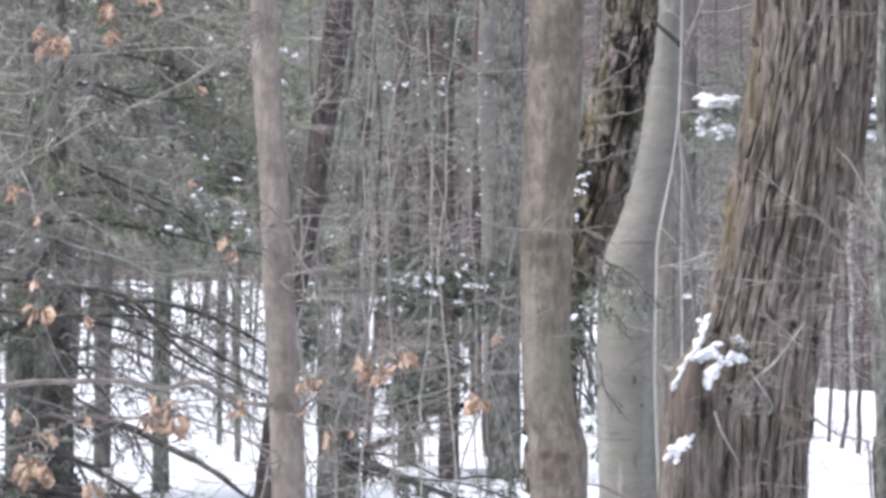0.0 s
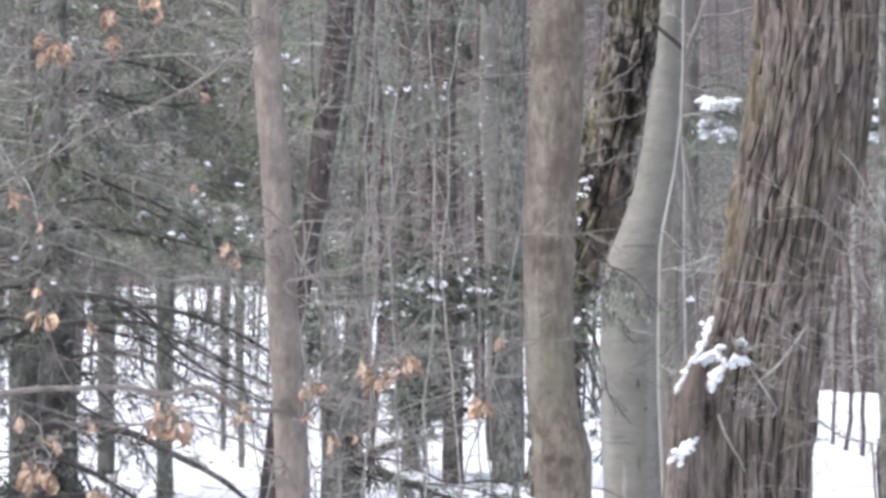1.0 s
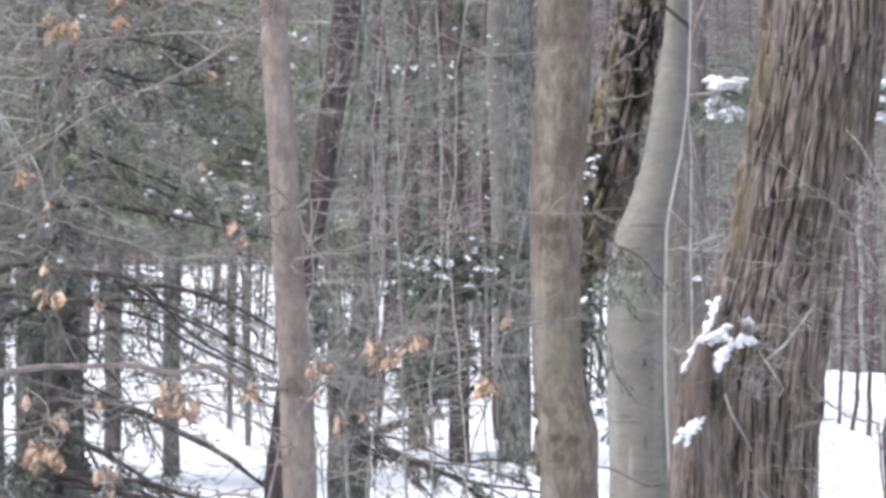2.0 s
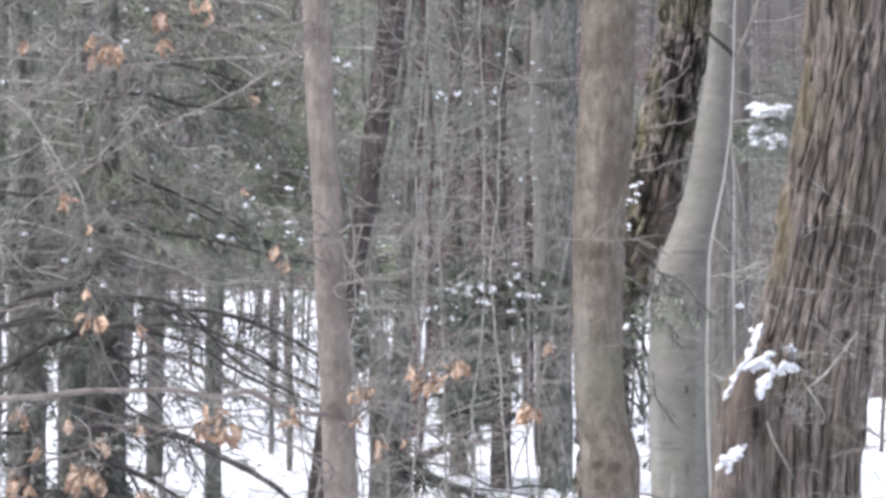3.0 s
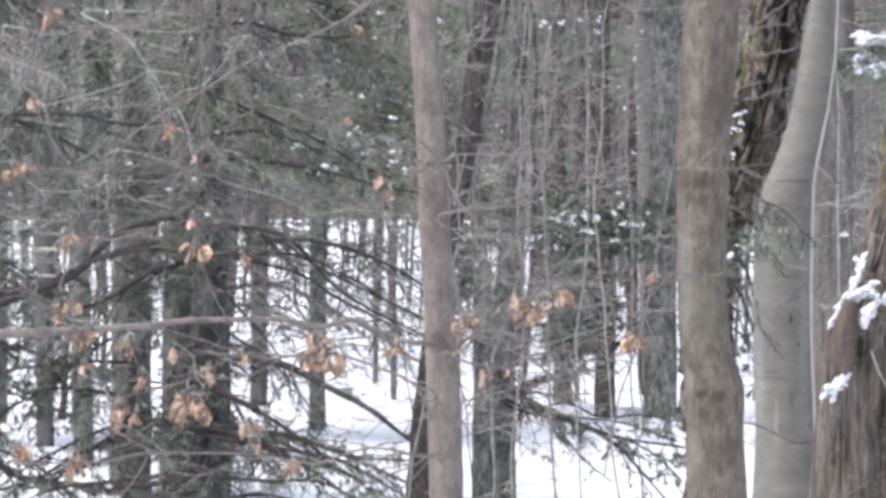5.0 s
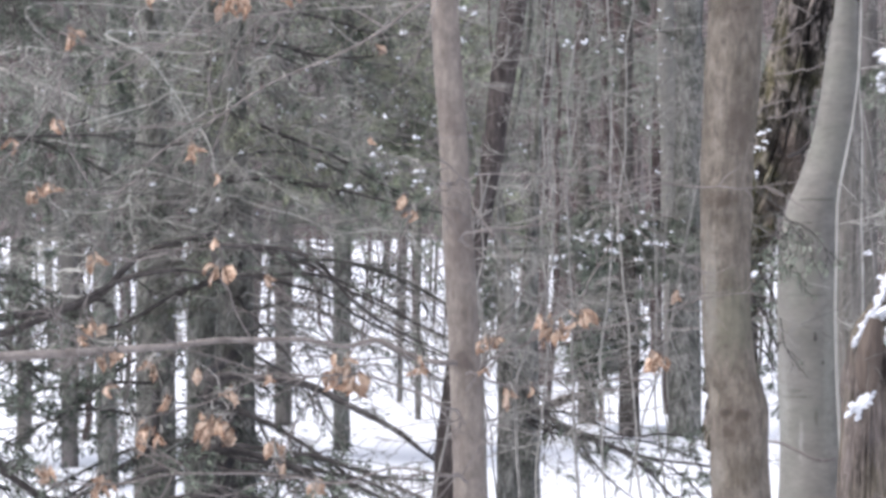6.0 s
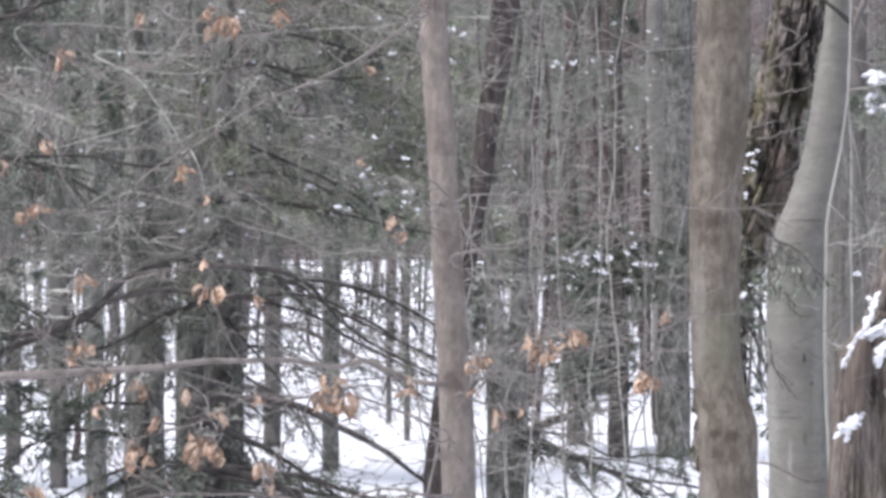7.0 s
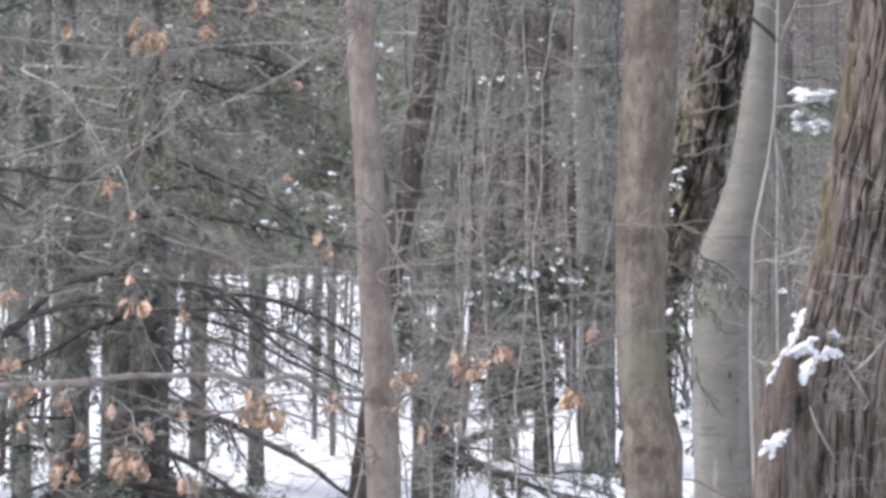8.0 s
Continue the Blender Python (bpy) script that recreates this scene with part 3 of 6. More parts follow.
def big_maple():
    pts = [(1.343, 15.0, 2.453), (1.313, 15.0, 2.171), (1.275, 15.0, 1.93), (1.239, 15.0, 1.729), (1.192, 15.0, 1.507), (1.148, 15.0, 1.286), (1.114, 15.0, 1.105), (1.088, 15.0, 0.924), (1.074, 15.0, 0.743), (1.062, 15.0, 0.482)]
    wid = [0.2152, 0.2071, 0.2011, 0.1971, 0.193, 0.1971, 0.2071, 0.2071, 0.1971, 0.206]
    tree, line, rad = bare_tree("old_shaggy_maple", pts, wid, 14, SHAGGY, "thick old trunk with long shaggy brown bark strips and snow",
                                shaggy(36, 0.062, 51, 0.55), 540, 0.011, 9, 9, 4.2)
    # the broken second stem at the foot
    f = Form()
    p, r = root_down([(1.006, 14.98, 1.257), (0.96, 14.92, 1.178), (0.914, 14.86, 1.07), (0.89, 14.86, 0.911), (0.877, 14.86, 0.731), (0.873, 14.86, 0.453)][::-1], [0.0259, 0.0657, 0.1036, 0.1155, 0.1096, 0.1235][::-1], 1.3)
    l2, r2 = smooth(p, r, 0.016)
    f.tube(l2, r2, 130, shaggy(20, 0.032, 52, 0.2))
    part("broken_stub", f, SHAGGY, tree, "broken side stem with shaggy brown bark")
    h = Form()
    l3, r3 = smooth([(0.875, 14.7, 1.135), (0.857, 14.7, 1.036), (0.847, 14.7, 0.938), (0.843, 14.7, 0.869)], [0.0197, 0.0434, 0.0434, 0.0236], 0.012)
    h.tube(l3, r3, 36, furrowed(9, 0.005, 53))
    part("bare_wood", h, RAWWOOD, tree, "smooth brown patch of bare wood")
    # caught snow on the ledge and along the stub's edge
    for pts, count, size, spread in [([(0.934, 14.86, 1.289), (0.909, 14.78, 1.231), (0.88, 14.78, 1.168), (0.844, 14.78, 1.103), (0.804, 14.78, 1.029)], 44, 0.030, 0.007), ([(0.891, 14.74, 1.149), (0.925, 14.74, 1.161), (0.964, 14.74, 1.169)], 34, 0.040, 0.010),
                                     ([(0.977, 14.7, 1.155), (0.954, 14.7, 1.115), (0.926, 14.7, 1.072), (0.918, 14.7, 1.036)], 30, 0.038, 0.011), ([(0.987, 14.7, 1.135), (1.017, 14.7, 1.155), (1.056, 14.7, 1.131)], 34, 0.030, 0.018), ([(1.022, 14.72, 1.213), (1.05, 14.72, 1.203)], 9, 0.026, 0.010),
                                     ([(0.862, 14.68, 0.864), (0.831, 14.68, 0.836), (0.795, 14.68, 0.809)], 34, 0.038, 0.010), ([(0.819, 14.68, 0.821), (0.811, 14.68, 0.777)], 9, 0.026, 0.006)]:
        ln, rd = smooth(pts, [size * 0.12] + [size * 0.3] * (len(pts) - 2) + [size * 0.14], 0.006)
        drift = Form()
        drift.tube(ln, rd, 16, lambda a, u, r: size * 0.8 * (vnoise(a * 1.1, u * 60, count) - 0.5) + size * 0.5 * (vnoise(a * 3, u * 150, count + 2) - 0.5))
        part("snow_drift", drift, SNOW, tree)
        for n in range(count // 2):
            q = ln[CLUMP_RNG.integers(len(ln))] + CLUMP_RNG.normal(0, spread * 1.1, 3) * [1, 0.6, 1]
            w = size * CLUMP_RNG.uniform(0.3, 0.8)
            snow_clump(tree, q, w, w * 0.75, CLUMP_RNG.uniform(-50, 20))
    # tufts of grey lichen and dead twigs about the ledge
    rng = np.random.default_rng(58)
    k = Form()
    for q in [(1.038, 14.72, 1.19), (1.068, 14.72, 1.134), (1.018, 14.72, 1.036), (1.077, 14.72, 1.036), (1.121, 14.72, 1.075), (1.054, 14.72, 0.976)]:
        n = 13
        spray(k, rng, np.array(q) + rng.normal(0, 0.015, (n, 3)), rng.normal(0, 1, (n, 3)) + [0, -0.8, 0.1], rng.uniform(0.03, 0.10, n), 0.0022, (3,), 0.2)
    tagged(part("lichen_tuft", k, MOSS, tree, "grey tuft of lichen and dead twigs"), kind="stuff")
    for pts in ([(1.099, 14.75, 1.078), (1.143, 14.5, 1.141), (1.217, 14.5, 1.238), (1.246, 14.5, 1.277)], [(1.08, 14.75, 1.094), (1.1, 14.5, 1.044), (1.135, 14.5, 0.986), (1.12, 14.5, 0.957)], [(0.948, 14.7, 0.958), (0.964, 14.5, 0.889), (1.003, 14.5, 0.82), (1.026, 14.5, 0.772)]):
        m = Form()
        ln, rd = smooth(pts, np.linspace(0.006, 0.003, len(pts)), 0.02)
        m.tube(ln, rd, 6)
        part("dead_twig", m, TWIG, tree)
    return tree, line, rad


BEECH_TREE, BEECH_LINE, BEECH_RAD = slim_beech()
MAPLE, MAPLE_LINE, MAPLE_RAD = brown_maple()
GREY, GREY_LINE, GREY_RAD = grey_beech()
LEANER, LEANER_LINE, LEANER_RAD = dark_leaner()
OLD, OLD_LINE, OLD_RAD = big_maple()


for pts, wide in [([(0.903, 15.9, 2.282), (0.865, 15.9, 2.32), (0.818, 15.9, 2.359), (0.759, 15.9, 2.418)], 0.010), ([(0.904, 15.9, 2.248), (0.921, 15.9, 2.301), (0.946, 15.9, 2.365), (0.978, 15.9, 2.444), (1.01, 15.9, 2.546)], 0.011), ([(0.655, 16.8, 1.712), (0.707, 16.8, 1.734), (0.752, 16.8, 1.779), (0.803, 16.8, 1.802)], 0.008)]:
    f = Form()
    ln, rd = smooth(pts, np.linspace(wide, wide * 0.5, len(pts)), 0.03)
    f.tube(ln, rd, 8, knobbly(0.004, 33))
    part("branch", f, GREYTWIG if wide > 0.0105 else DARKTWIG, GREY if wide > 0.009 else LEANER)


for pts in [[(0.623, 16.72, 2.165), (0.708, 16.72, 2.225), (0.78, 16.72, 2.281)],
            [(0.614, 16.72, 2.039), (0.731, 16.72, 2.057), (0.825, 16.72, 2.091)],
            [(0.578, 16.72, 1.865), (0.652, 16.72, 1.878), (0.719, 16.72, 1.905), (0.854, 16.72, 1.918)],
            [(0.672, 16.72, 2.308), (0.719, 16.72, 2.293), (0.757, 16.72, 2.255)],
            [(0.484, 16.72, 2.113), (0.618, 16.72, 2.147), (0.753, 16.72, 2.165)],
            [(0.495, 16.72, 1.833), (0.574, 16.72, 1.918), (0.663, 16.72, 1.934)]]:
    f = Form()
    ln, rd = smooth(pts, np.linspace(0.0042, 0.002, len(pts)), 0.02)
    f.tube(ln + np.random.default_rng(36).normal(0, 0.004, ln.shape), rd, 6)
    part("dead_twig", f, GREYTWIG, LEANER)


def bark_strips(tree, line, rad, count, seed):
    """Long curling plates of bark that stand off the trunk, mostly at their lower ends."""
    rng = np.random.default_rng(seed)
    up = np.argsort(line[:, 2])
    zs, order = line[up, 2], up
    for k in range(count):
        z0, a0 = rng.uniform(0.35, 2.75), rng.uniform(-2.75, -0.35)
        long, wide = rng.uniform(0.12, 0.5), rng.uniform(0.012, 0.03)
        drift, curl, n = rng.normal(0, 0.10), rng.uniform(0.004, 0.022), 9
        rings = []
        for i in range(n):
            t = i / (n - 1)
            z = z0 + long * t
            c = np.array([np.interp(z, zs, line[order, q]) for q in range(3)])
            r = np.interp(z, zs, rad[order])
            a = a0 + drift * t + 0.03 * math.sin(7 * t + k)
            out, side = np.array([math.cos(a), math.sin(a), 0.0]), np.array([-math.sin(a), math.cos(a), 0.0])
            lift = r + 0.004 + curl * (1 - t) ** 2 + rng.normal(0, 0.0012)
            half = wide * 0.5 * (0.35 + 0.65 * math.sin(math.pi * min(0.12 + 0.85 * t, 1))) * rng.uniform(0.8, 1.2)
            rings.append([c + out * (lift + d) + side * half * e for d, e in ((-0.004, -1), (0.003, -0.8), (0.006, 0.0), (0.003, 0.8), (-0.004, 1), (-0.009, 0.0))])
        f = Form()
        v = np.array(rings).reshape(-1, 3)
        faces = [[i * 6 + j, i * 6 + (j + 1) % 6, (i + 1) * 6 + (j + 1) % 6, (i + 1) * 6 + j] for i in range(n - 1) for j in range(6)]
        f.add(v, faces)
        f.f.append([5, 4, 3, 2, 1, 0])
        f.f.append([6 * n - 6 + j for j in range(6)])
        part("bark_strip", f, SHAGGY, tree)


bark_strips(OLD, OLD_LINE, OLD_RAD, 150, 71)


# ---- trees of the middle distance ----
def mid_tree(name, pts, wid, bark, label, seed, top=9, height=0.011, limbs=6):
    return bare_tree(name, pts, wid, top, bark, label, furrowed(9, height, seed), 22, 0.08, limbs, seed, 3.0)


mid_tree("dark_leaning_tree", [(-0.451, 18.6, 2.657), (-0.484, 18.6, 2.358), (-0.529, 18.6, 2.059), (-0.564, 18.6, 1.785), (-0.618, 18.6, 1.51), (-0.668, 18.6, 1.211), (-0.715, 18.6, 0.912), (-0.760, 18.6, 0.613), (-0.790, 18.6, 0.214)], [0.0574, 0.0549, 0.0524, 0.0499, 0.0449, 0.0424, 0.0410, 0.0415, 0.0560],
         DUSKBARK, "dark thin trunk leaning with a flared foot in the snow", 61)
mid_tree("slender_tree", [(-0.438, 19.0, 2.171), (-0.494, 19.0, 1.89), (-0.55, 19.0, 1.636), (-0.552, 19.0, 1.406), (-0.527, 19.0, 1.101), (-0.522, 19.0, 0.591), (-0.525, 19.0, 0.082)], [0.0064, 0.0089, 0.014, 0.0229, 0.036, 0.043, 0.045], GREYBARK, "thin grey trunk close beside another", 62)
PAIRED = mid_tree("slender_tree", [(-0.354, 19.4, 2.703), (-0.375, 19.4, 2.131), (-0.401, 19.4, 1.61), (-0.425, 19.4, 1.298), (-0.439, 19.4, 0.96), (-0.443, 19.4, 0.57), (-0.445, 19.4, 0.05)], [0.0091, 0.0117, 0.0169, 0.0312, 0.046, 0.054, 0.056], GREYBARK, "thin grey trunk close beside another", 63)
PALE_TREE = mid_tree("grey_tree", [(0.314, 30.0, 3.305), (0.306, 30.0, 2.622), (0.322, 30.0, 2.018), (0.338, 30.0, 1.214), (0.346, 30.0, 0.007)], [0.0603, 0.0603, 0.0563, 0.0563, 0.0603], BEECH, "pale grey straight trunk behind the conifer boughs", 64, 14)
DARK_CONIFER = mid_tree("conifer", [(0.438, 27.0, 3.135), (0.427, 27.0, 2.338), (0.413, 27.0, 1.614), (0.395, 27.0, 0.891), (0.395, 27.0, 0.058)], [0.0833, 0.0833, 0.0869, 0.0977, 0.105], GREYBARK, "dark straight conifer trunk standing in the snow", 65, 14)
mid_tree("grey_tree", [(1.079, 22.0, 3.086), (1.138, 22.0, 2.349), (1.168, 22.0, 2.054), (1.177, 22.0, 1.759), (1.18, 22.0, 1.465), (1.183, 22.0, 1.022), (1.189, 22.0, 0.284)], [0.0442, 0.0590, 0.0678, 0.0678, 0.0678, 0.0708, 0.0737], STREAKED, "grey trunk standing behind the leaning beech", 66, 12)
SLENDER = mid_tree("slender_tree", [(1.529, 26.0, 3.217), (1.519, 26.0, 2.625), (1.516, 26.0, 1.963), (1.513, 26.0, 1.266), (1.51, 26.0, 0.22)], [0.0418, 0.0453, 0.0453, 0.0453, 0.0488], FARBARK, "thin brown trunk in the woods", 67, 11)
mid_tree("pale_sapling", [(1.468, 14.0, 2.396), (1.46, 14.0, 1.795), (1.456, 14.0, 1.232), (1.46, 14.0, 0.5)], [0.015, 0.0169, 0.0178, 0.0188], GREYBARK, "pale thin trunk beside the old maple", 68, 6)
CONIFER = mid_tree("conifer", [(0.043, 27.0, 3.135), (0.022, 27.0, 1.976), (0.033, 27.0, 0.891), (0.04, 27.0, 0.04)], [0.0326, 0.0398, 0.0543, 0.0652], HEMBARK, "dark conifer trunk under drooping boughs", 69, 13)
BACK_CONIFER = mid_tree("conifer", [(-0.233, 28.0, 3.192), (-0.263, 28.0, 1.99), (-0.248, 28.0, 0.864), (-0.24, 28.0, 0.114)], [0.0188, 0.0263, 0.045, 0.0563], HEMBARK, "dark conifer trunk under drooping boughs", 70, 13)
for k, (x, w, d) in enumerate([(-0.36, 0.10, 34), (-0.17, 0.08, 37), (-0.05, 0.13, 36), (-0.62, 0.07, 33), (0.30, 0.09, 38), (-0.42, 0.16, 47), (-0.22, 0.13, 44), (-0.02, 0.18, 50), (0.12, 0.12, 46), (-0.68, 0.14, 49)]):
    mid_tree("slender_tree", [(x + 0.05, d, 3.6), (x + 0.02, d, 2.4), (x, d, 1.2), (x, d, 0.3)], [w * 0.42, w * 0.45, w * 0.5, w * 0.55], LEANBARK, "dark reddish-brown trunk deep in the woods", 170 + k, 12, limbs=3)
# the group about the hemlocks
LICHENED = mid_tree("lichened_tree", [(-2.601, 22.0, 2.851), (-2.622, 22.0, 2.32), (-2.66, 22.0, 1.907), (-2.71, 22.0, 1.553), (-2.719, 22.0, 1.022), (-2.702, 22.0, 0.019)], [0.0678, 0.0855, 0.0855, 0.059, 0.0487, 0.0531], LICHENBARK, "grey-green lichened trunk among hemlock boughs", 71)
LICHENED_TOO = mid_tree("lichened_tree", [(-2.263, 20.0, 2.737), (-2.242, 20.0, 1.879), (-2.225, 20.0, 1.343), (-2.225, 20.0, 0.806), (-2.236, 20.0, 0.109)], [0.0536, 0.067, 0.0885, 0.0938, 0.0965], GREYBARK, "grey-green lichened trunk among hemlock boughs", 72)
HEMLOCK = mid_tree("hemlock", [(-1.749, 19.0, 2.73), (-1.752, 19.0, 2.373), (-1.753, 19.0, 1.991), (-1.751, 19.0, 1.56), (-1.751, 19.0, 1.202), (-1.752, 19.0, 0.847), (-1.757, 19.0, 0.489), (-1.763, 19.0, 0.081)], [0.0433, 0.0484, 0.0560, 0.0688, 0.0790, 0.0866, 0.0917, 0.0968], GREYBARK, "dark brown hemlock trunk with rough bark", 73, 11)
mid_tree("lichened_tree", [(-1.935, 19.8, 2.778), (-1.947, 19.8, 1.986), (-1.964, 19.8, 1.321), (-1.975, 19.8, 0.788), (-1.982, 19.8, 0.014)], [0.0319, 0.0451, 0.0637, 0.0770, 0.0876], LICHENBARK, "grey-green lichened trunk close beside a dark hemlock", 83)
THIN_HEMLOCK = mid_tree("hemlock", [(-1.622, 25.0, 3.021), (-1.636, 25.0, 2.284), (-1.656, 25.0, 1.446), (-1.669, 25.0, 0.776), (-1.676, 25.0, 0.005)], [0.0335, 0.0369, 0.0436, 0.0469, 0.0486], LICHENBARK, "thin grey trunk rising from the snow", 74)
POST = mid_tree("slender_tree", [(-1.577, 30.0, 3.305), (-1.585, 30.0, 2.018), (-1.589, 30.0, 0.812), (-1.593, 30.0, 0.007)], [0.0130, 0.0145, 0.0160, 0.0175], FARBARK, "thin dark trunk rising from the snow", 75)
OTHER_POST = mid_tree("slender_tree", [(-1.344, 28.0, 3.192), (-1.355, 28.0, 1.99), (-1.363, 28.0, 0.864), (-1.366, 28.0, 0.001)], [0.0115, 0.0125, 0.0140, 0.0155], FARBARK, "thin dark trunk rising from the snow", 76)
THIRD_POST = mid_tree("slender_tree", [(-2.186, 27.0, 3.135), (-2.172, 27.0, 1.976), (-2.179, 27.0, 0.891), (-2.186, 27.0, 0.022)], [0.0434, 0.0471, 0.0507, 0.0543], FARBARK, "thin dark trunk rising from the snow", 77)
LEFT_HEMLOCK = mid_tree("hemlock", [(-3.198, 24.0, 2.964), (-3.182, 24.0, 1.935), (-3.166, 24.0, 0.969), (-3.166, 24.0, 0.004)], [0.0418, 0.045, 0.0483, 0.0483], FARBARK, "thin dark trunk among hemlock boughs", 78)
mid_tree("slender_tree", [(-3.674, 26.0, 3.078), (-3.691, 26.0, 1.963), (-3.709, 26.0, 0.917), (-3.716, 26.0, 0.011)], [0.0383, 0.0418, 0.0418, 0.0453], FARBARK, "thin dark trunk among hemlock boughs", 79)


SIDE_HEMLOCK = mid_tree("hemlock", [(-3.06, 18.5, 2.652), (-3.048, 18.5, 1.858), (-3.036, 18.5, 1.114), (-3.036, 18.5, 0.147)], [0.062, 0.0744, 0.0868, 0.0992], HEMBARK, "dark hemlock with long low limbs over the snow", 80, 11)


# ---- far stems ----
def far_stems():
    rng = np.random.default_rng(5)
    f = Form()
    for k in range(400):
        d = rng.uniform(34, 125)
        b = rng.uniform(-0.19, 0.16)
        x = b * d
        w = rng.choice([0.02, 0.03, 0.05, 0.09, 0.14], p=[0.4, 0.36, 0.14, 0.07, 0.03]) * rng.uniform(0.7, 1.3)
        z = floor_at(x, d)
        h = 4 + 60 * w + rng.uniform(0, 4)
        lean = rng.normal(0, 0.04, 2)
        t = np.linspace(0, 1, 7)
        sway = 0.08 * h * (vnoise(t * 3, t * 0 + k, 1) - 0.5)
        line = np.stack([x + lean[0] * h * t + sway * 0.3, d + lean[1] * h * t, z - 0.1 + h * t], 1)
        f.tube(line, w / 2 * (1.15 - 0.7 * t), 5)
    tagged(new("far_trees", f.mesh("far_trees", FARBARK)), "crowd of thin grey-brown bare trunks in the distance", "woods", kind="stuff")
    g = Form()
    n = 800
    d = rng.uniform(32, 95, n)
    x = rng.uniform(-0.19, 0.16, n) * d
    z = ground_z(x, d) + rng.uniform(0.2, 5, n) * d / 60
    ways = np.stack([rng.normal(0, 1, n), rng.normal(0, 0.4, n), rng.uniform(-0.1, 1.0, n)], 1)
    spray(g, rng, np.stack([x, d, z], 1), ways, rng.uniform(1, 2.6, n), 0.009, (4, 3), 0.13, 0.01)
    tagged(new("far_twigs", g.mesh("far_twigs", FARTWIG)), "haze of fine grey-brown bare twigs in the distance", "brushwood", kind="stuff")


far_stems()


# ---- boughs, needles and caught snow ----
def bough(tree, points, radius, seed, green=1.0, reach=0.35, gap=0.05, snow=0, bark=None, hang=0.35, fine=1.0, foliage=None, bare=0.1):
    """A conifer limb, bare for its first metres, with side twigs in a loose drooping layer, needle sprays along them, and lumps of snow."""
    rng = np.random.default_rng(seed)
    line, rad = smooth(points, np.linspace(radius, radius * 0.3, len(points)), 0.035)
    f = Form()
    f.tube(line, rad, 6, knobbly(radius * 0.5, seed))
    n = len(line)
    idx = np.arange(min(max(3, int(bare / 0.035)), n - 3), n - 1)
    idx = idx[rng.uniform(0, 1, len(idx)) < 0.035 / gap]
    t = idx / n
    d = line[idx] - line[idx - 1]
    d /= np.linalg.norm(d, axis=1)[:, None]
    side = np.cross(d, [0, 0, 1.0])
    side /= np.maximum(np.linalg.norm(side, axis=1), 1e-6)[:, None]
    m = len(idx)
    ways = d * rng.uniform(0.4, 1.0, m)[:, None] + side * (rng.choice([-1, 1], m) * rng.uniform(0.3, 1.0, m))[:, None]
    ways[:, 2] += rng.normal(-hang * 0.6, 0.35, m)
    tips = spray(f, rng, line[idx], ways, reach * rng.uniform(0.45, 1.1, m) * (1.15 - 0.75 * t), max(radius * 0.28, 0.0036 if bark in (TWIG, DRYTWIG) else 0.0022), (4, 2), 0.16 if bark in (TWIG, DRYTWIG) else 0.12, -hang * 0.07, 7)
    limb = part("bough", f, bark or DARKTWIG, tree)
    g = Form()
    for tl, per in zip(tips, (10, 8, 6)):
        keep = tl[rng.uniform(0, 1, len(tl)) < green]
        if len(keep):
            g.blades(rng, keep, max(1, int(per * fine)))
    if g.n:
        part("needles", g, foliage or NEEDLE, limb, "drooping green needle sprays", soft=False)
    tips = tips[0]
    for k in range((snow + 1) // 2 if len(tips) else 0):
        tl = tips[rng.integers(len(tips))]
        q = tl[rng.integers(len(tl))]
        snow_clump(limb, q + np.array([0, 0, 0.003]), rng.uniform(0.012, 0.03), rng.uniform(0.010, 0.024))
    return limb


def whorl(stem, low, high, count, length, seed, green=1.0, snow=1, droop=0.25, reach=0.35, fine=1.0, gap=0.05, facing=None, bark=None, thick=1.0, foliage=None, crook=0.0):
    """Boughs all round a conifer between two heights."""
    tree, line, rad = stem
    rng = np.random.default_rng(seed)
    for k in range(count):
        z = low + (high - low) * (k + rng.uniform(0, 1)) / count
        i = int(np.argmin(abs(line[:, 2] - z)))
        a = rng.uniform(0, 2 * np.pi) if facing is None else facing + rng.normal(0, 0.5)
        out = np.array([math.cos(a), math.sin(a) * 0.8, 0])
        L = length * rng.uniform(0.6, 1.15)
        o = line[i]
        pts = [o, o + out * L * 0.3 + [0, 0, L * 0.04], o + out * L * 0.65 + [0, 0, -L * droop * 0.25], o + out * L + [0, 0, -L * droop * rng.uniform(0.6, 1.2)]]
        if crook:
            pts = [pts[0]] + [o + out * L * u + [0, 0, -L * droop * u * u] + rng.normal(0, crook * L, 3) for u in (0.2, 0.4, 0.6, 0.8, 1.0)]
        bough(tree, pts, (0.005 + 0.005 * L) * thick, seed * 100 + k, green, reach * L, gap, rng.integers(0, snow * 2 + 1), bark or LIMBTWIG, 0.5, fine, foliage)


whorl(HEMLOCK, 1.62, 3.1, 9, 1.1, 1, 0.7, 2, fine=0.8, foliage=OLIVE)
whorl(HEMLOCK, 0.4, 1.3, 4, 1.2, 2, 0.15, 1)
whorl(HEMLOCK, 0.3, 1.25, 6, 1.5, 12, 0.05, 0, 0.4, 0.3)
whorl(LEFT_HEMLOCK, 0.2, 1.2, 4, 1.3, 13, 0.2, 1, 0.35)
whorl(LEFT_HEMLOCK, 1.5, 3.2, 30, 1.3, 3, 0.85, 3)
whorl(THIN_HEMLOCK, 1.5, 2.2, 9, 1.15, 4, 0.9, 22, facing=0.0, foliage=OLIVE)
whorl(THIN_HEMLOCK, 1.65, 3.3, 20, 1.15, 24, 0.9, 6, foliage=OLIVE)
whorl(HEMLOCK, 1.46, 1.72, 9, 1.5, 14, 0.06, 1, 0.05, 0.28, bark=TWIG, thick=0.5)
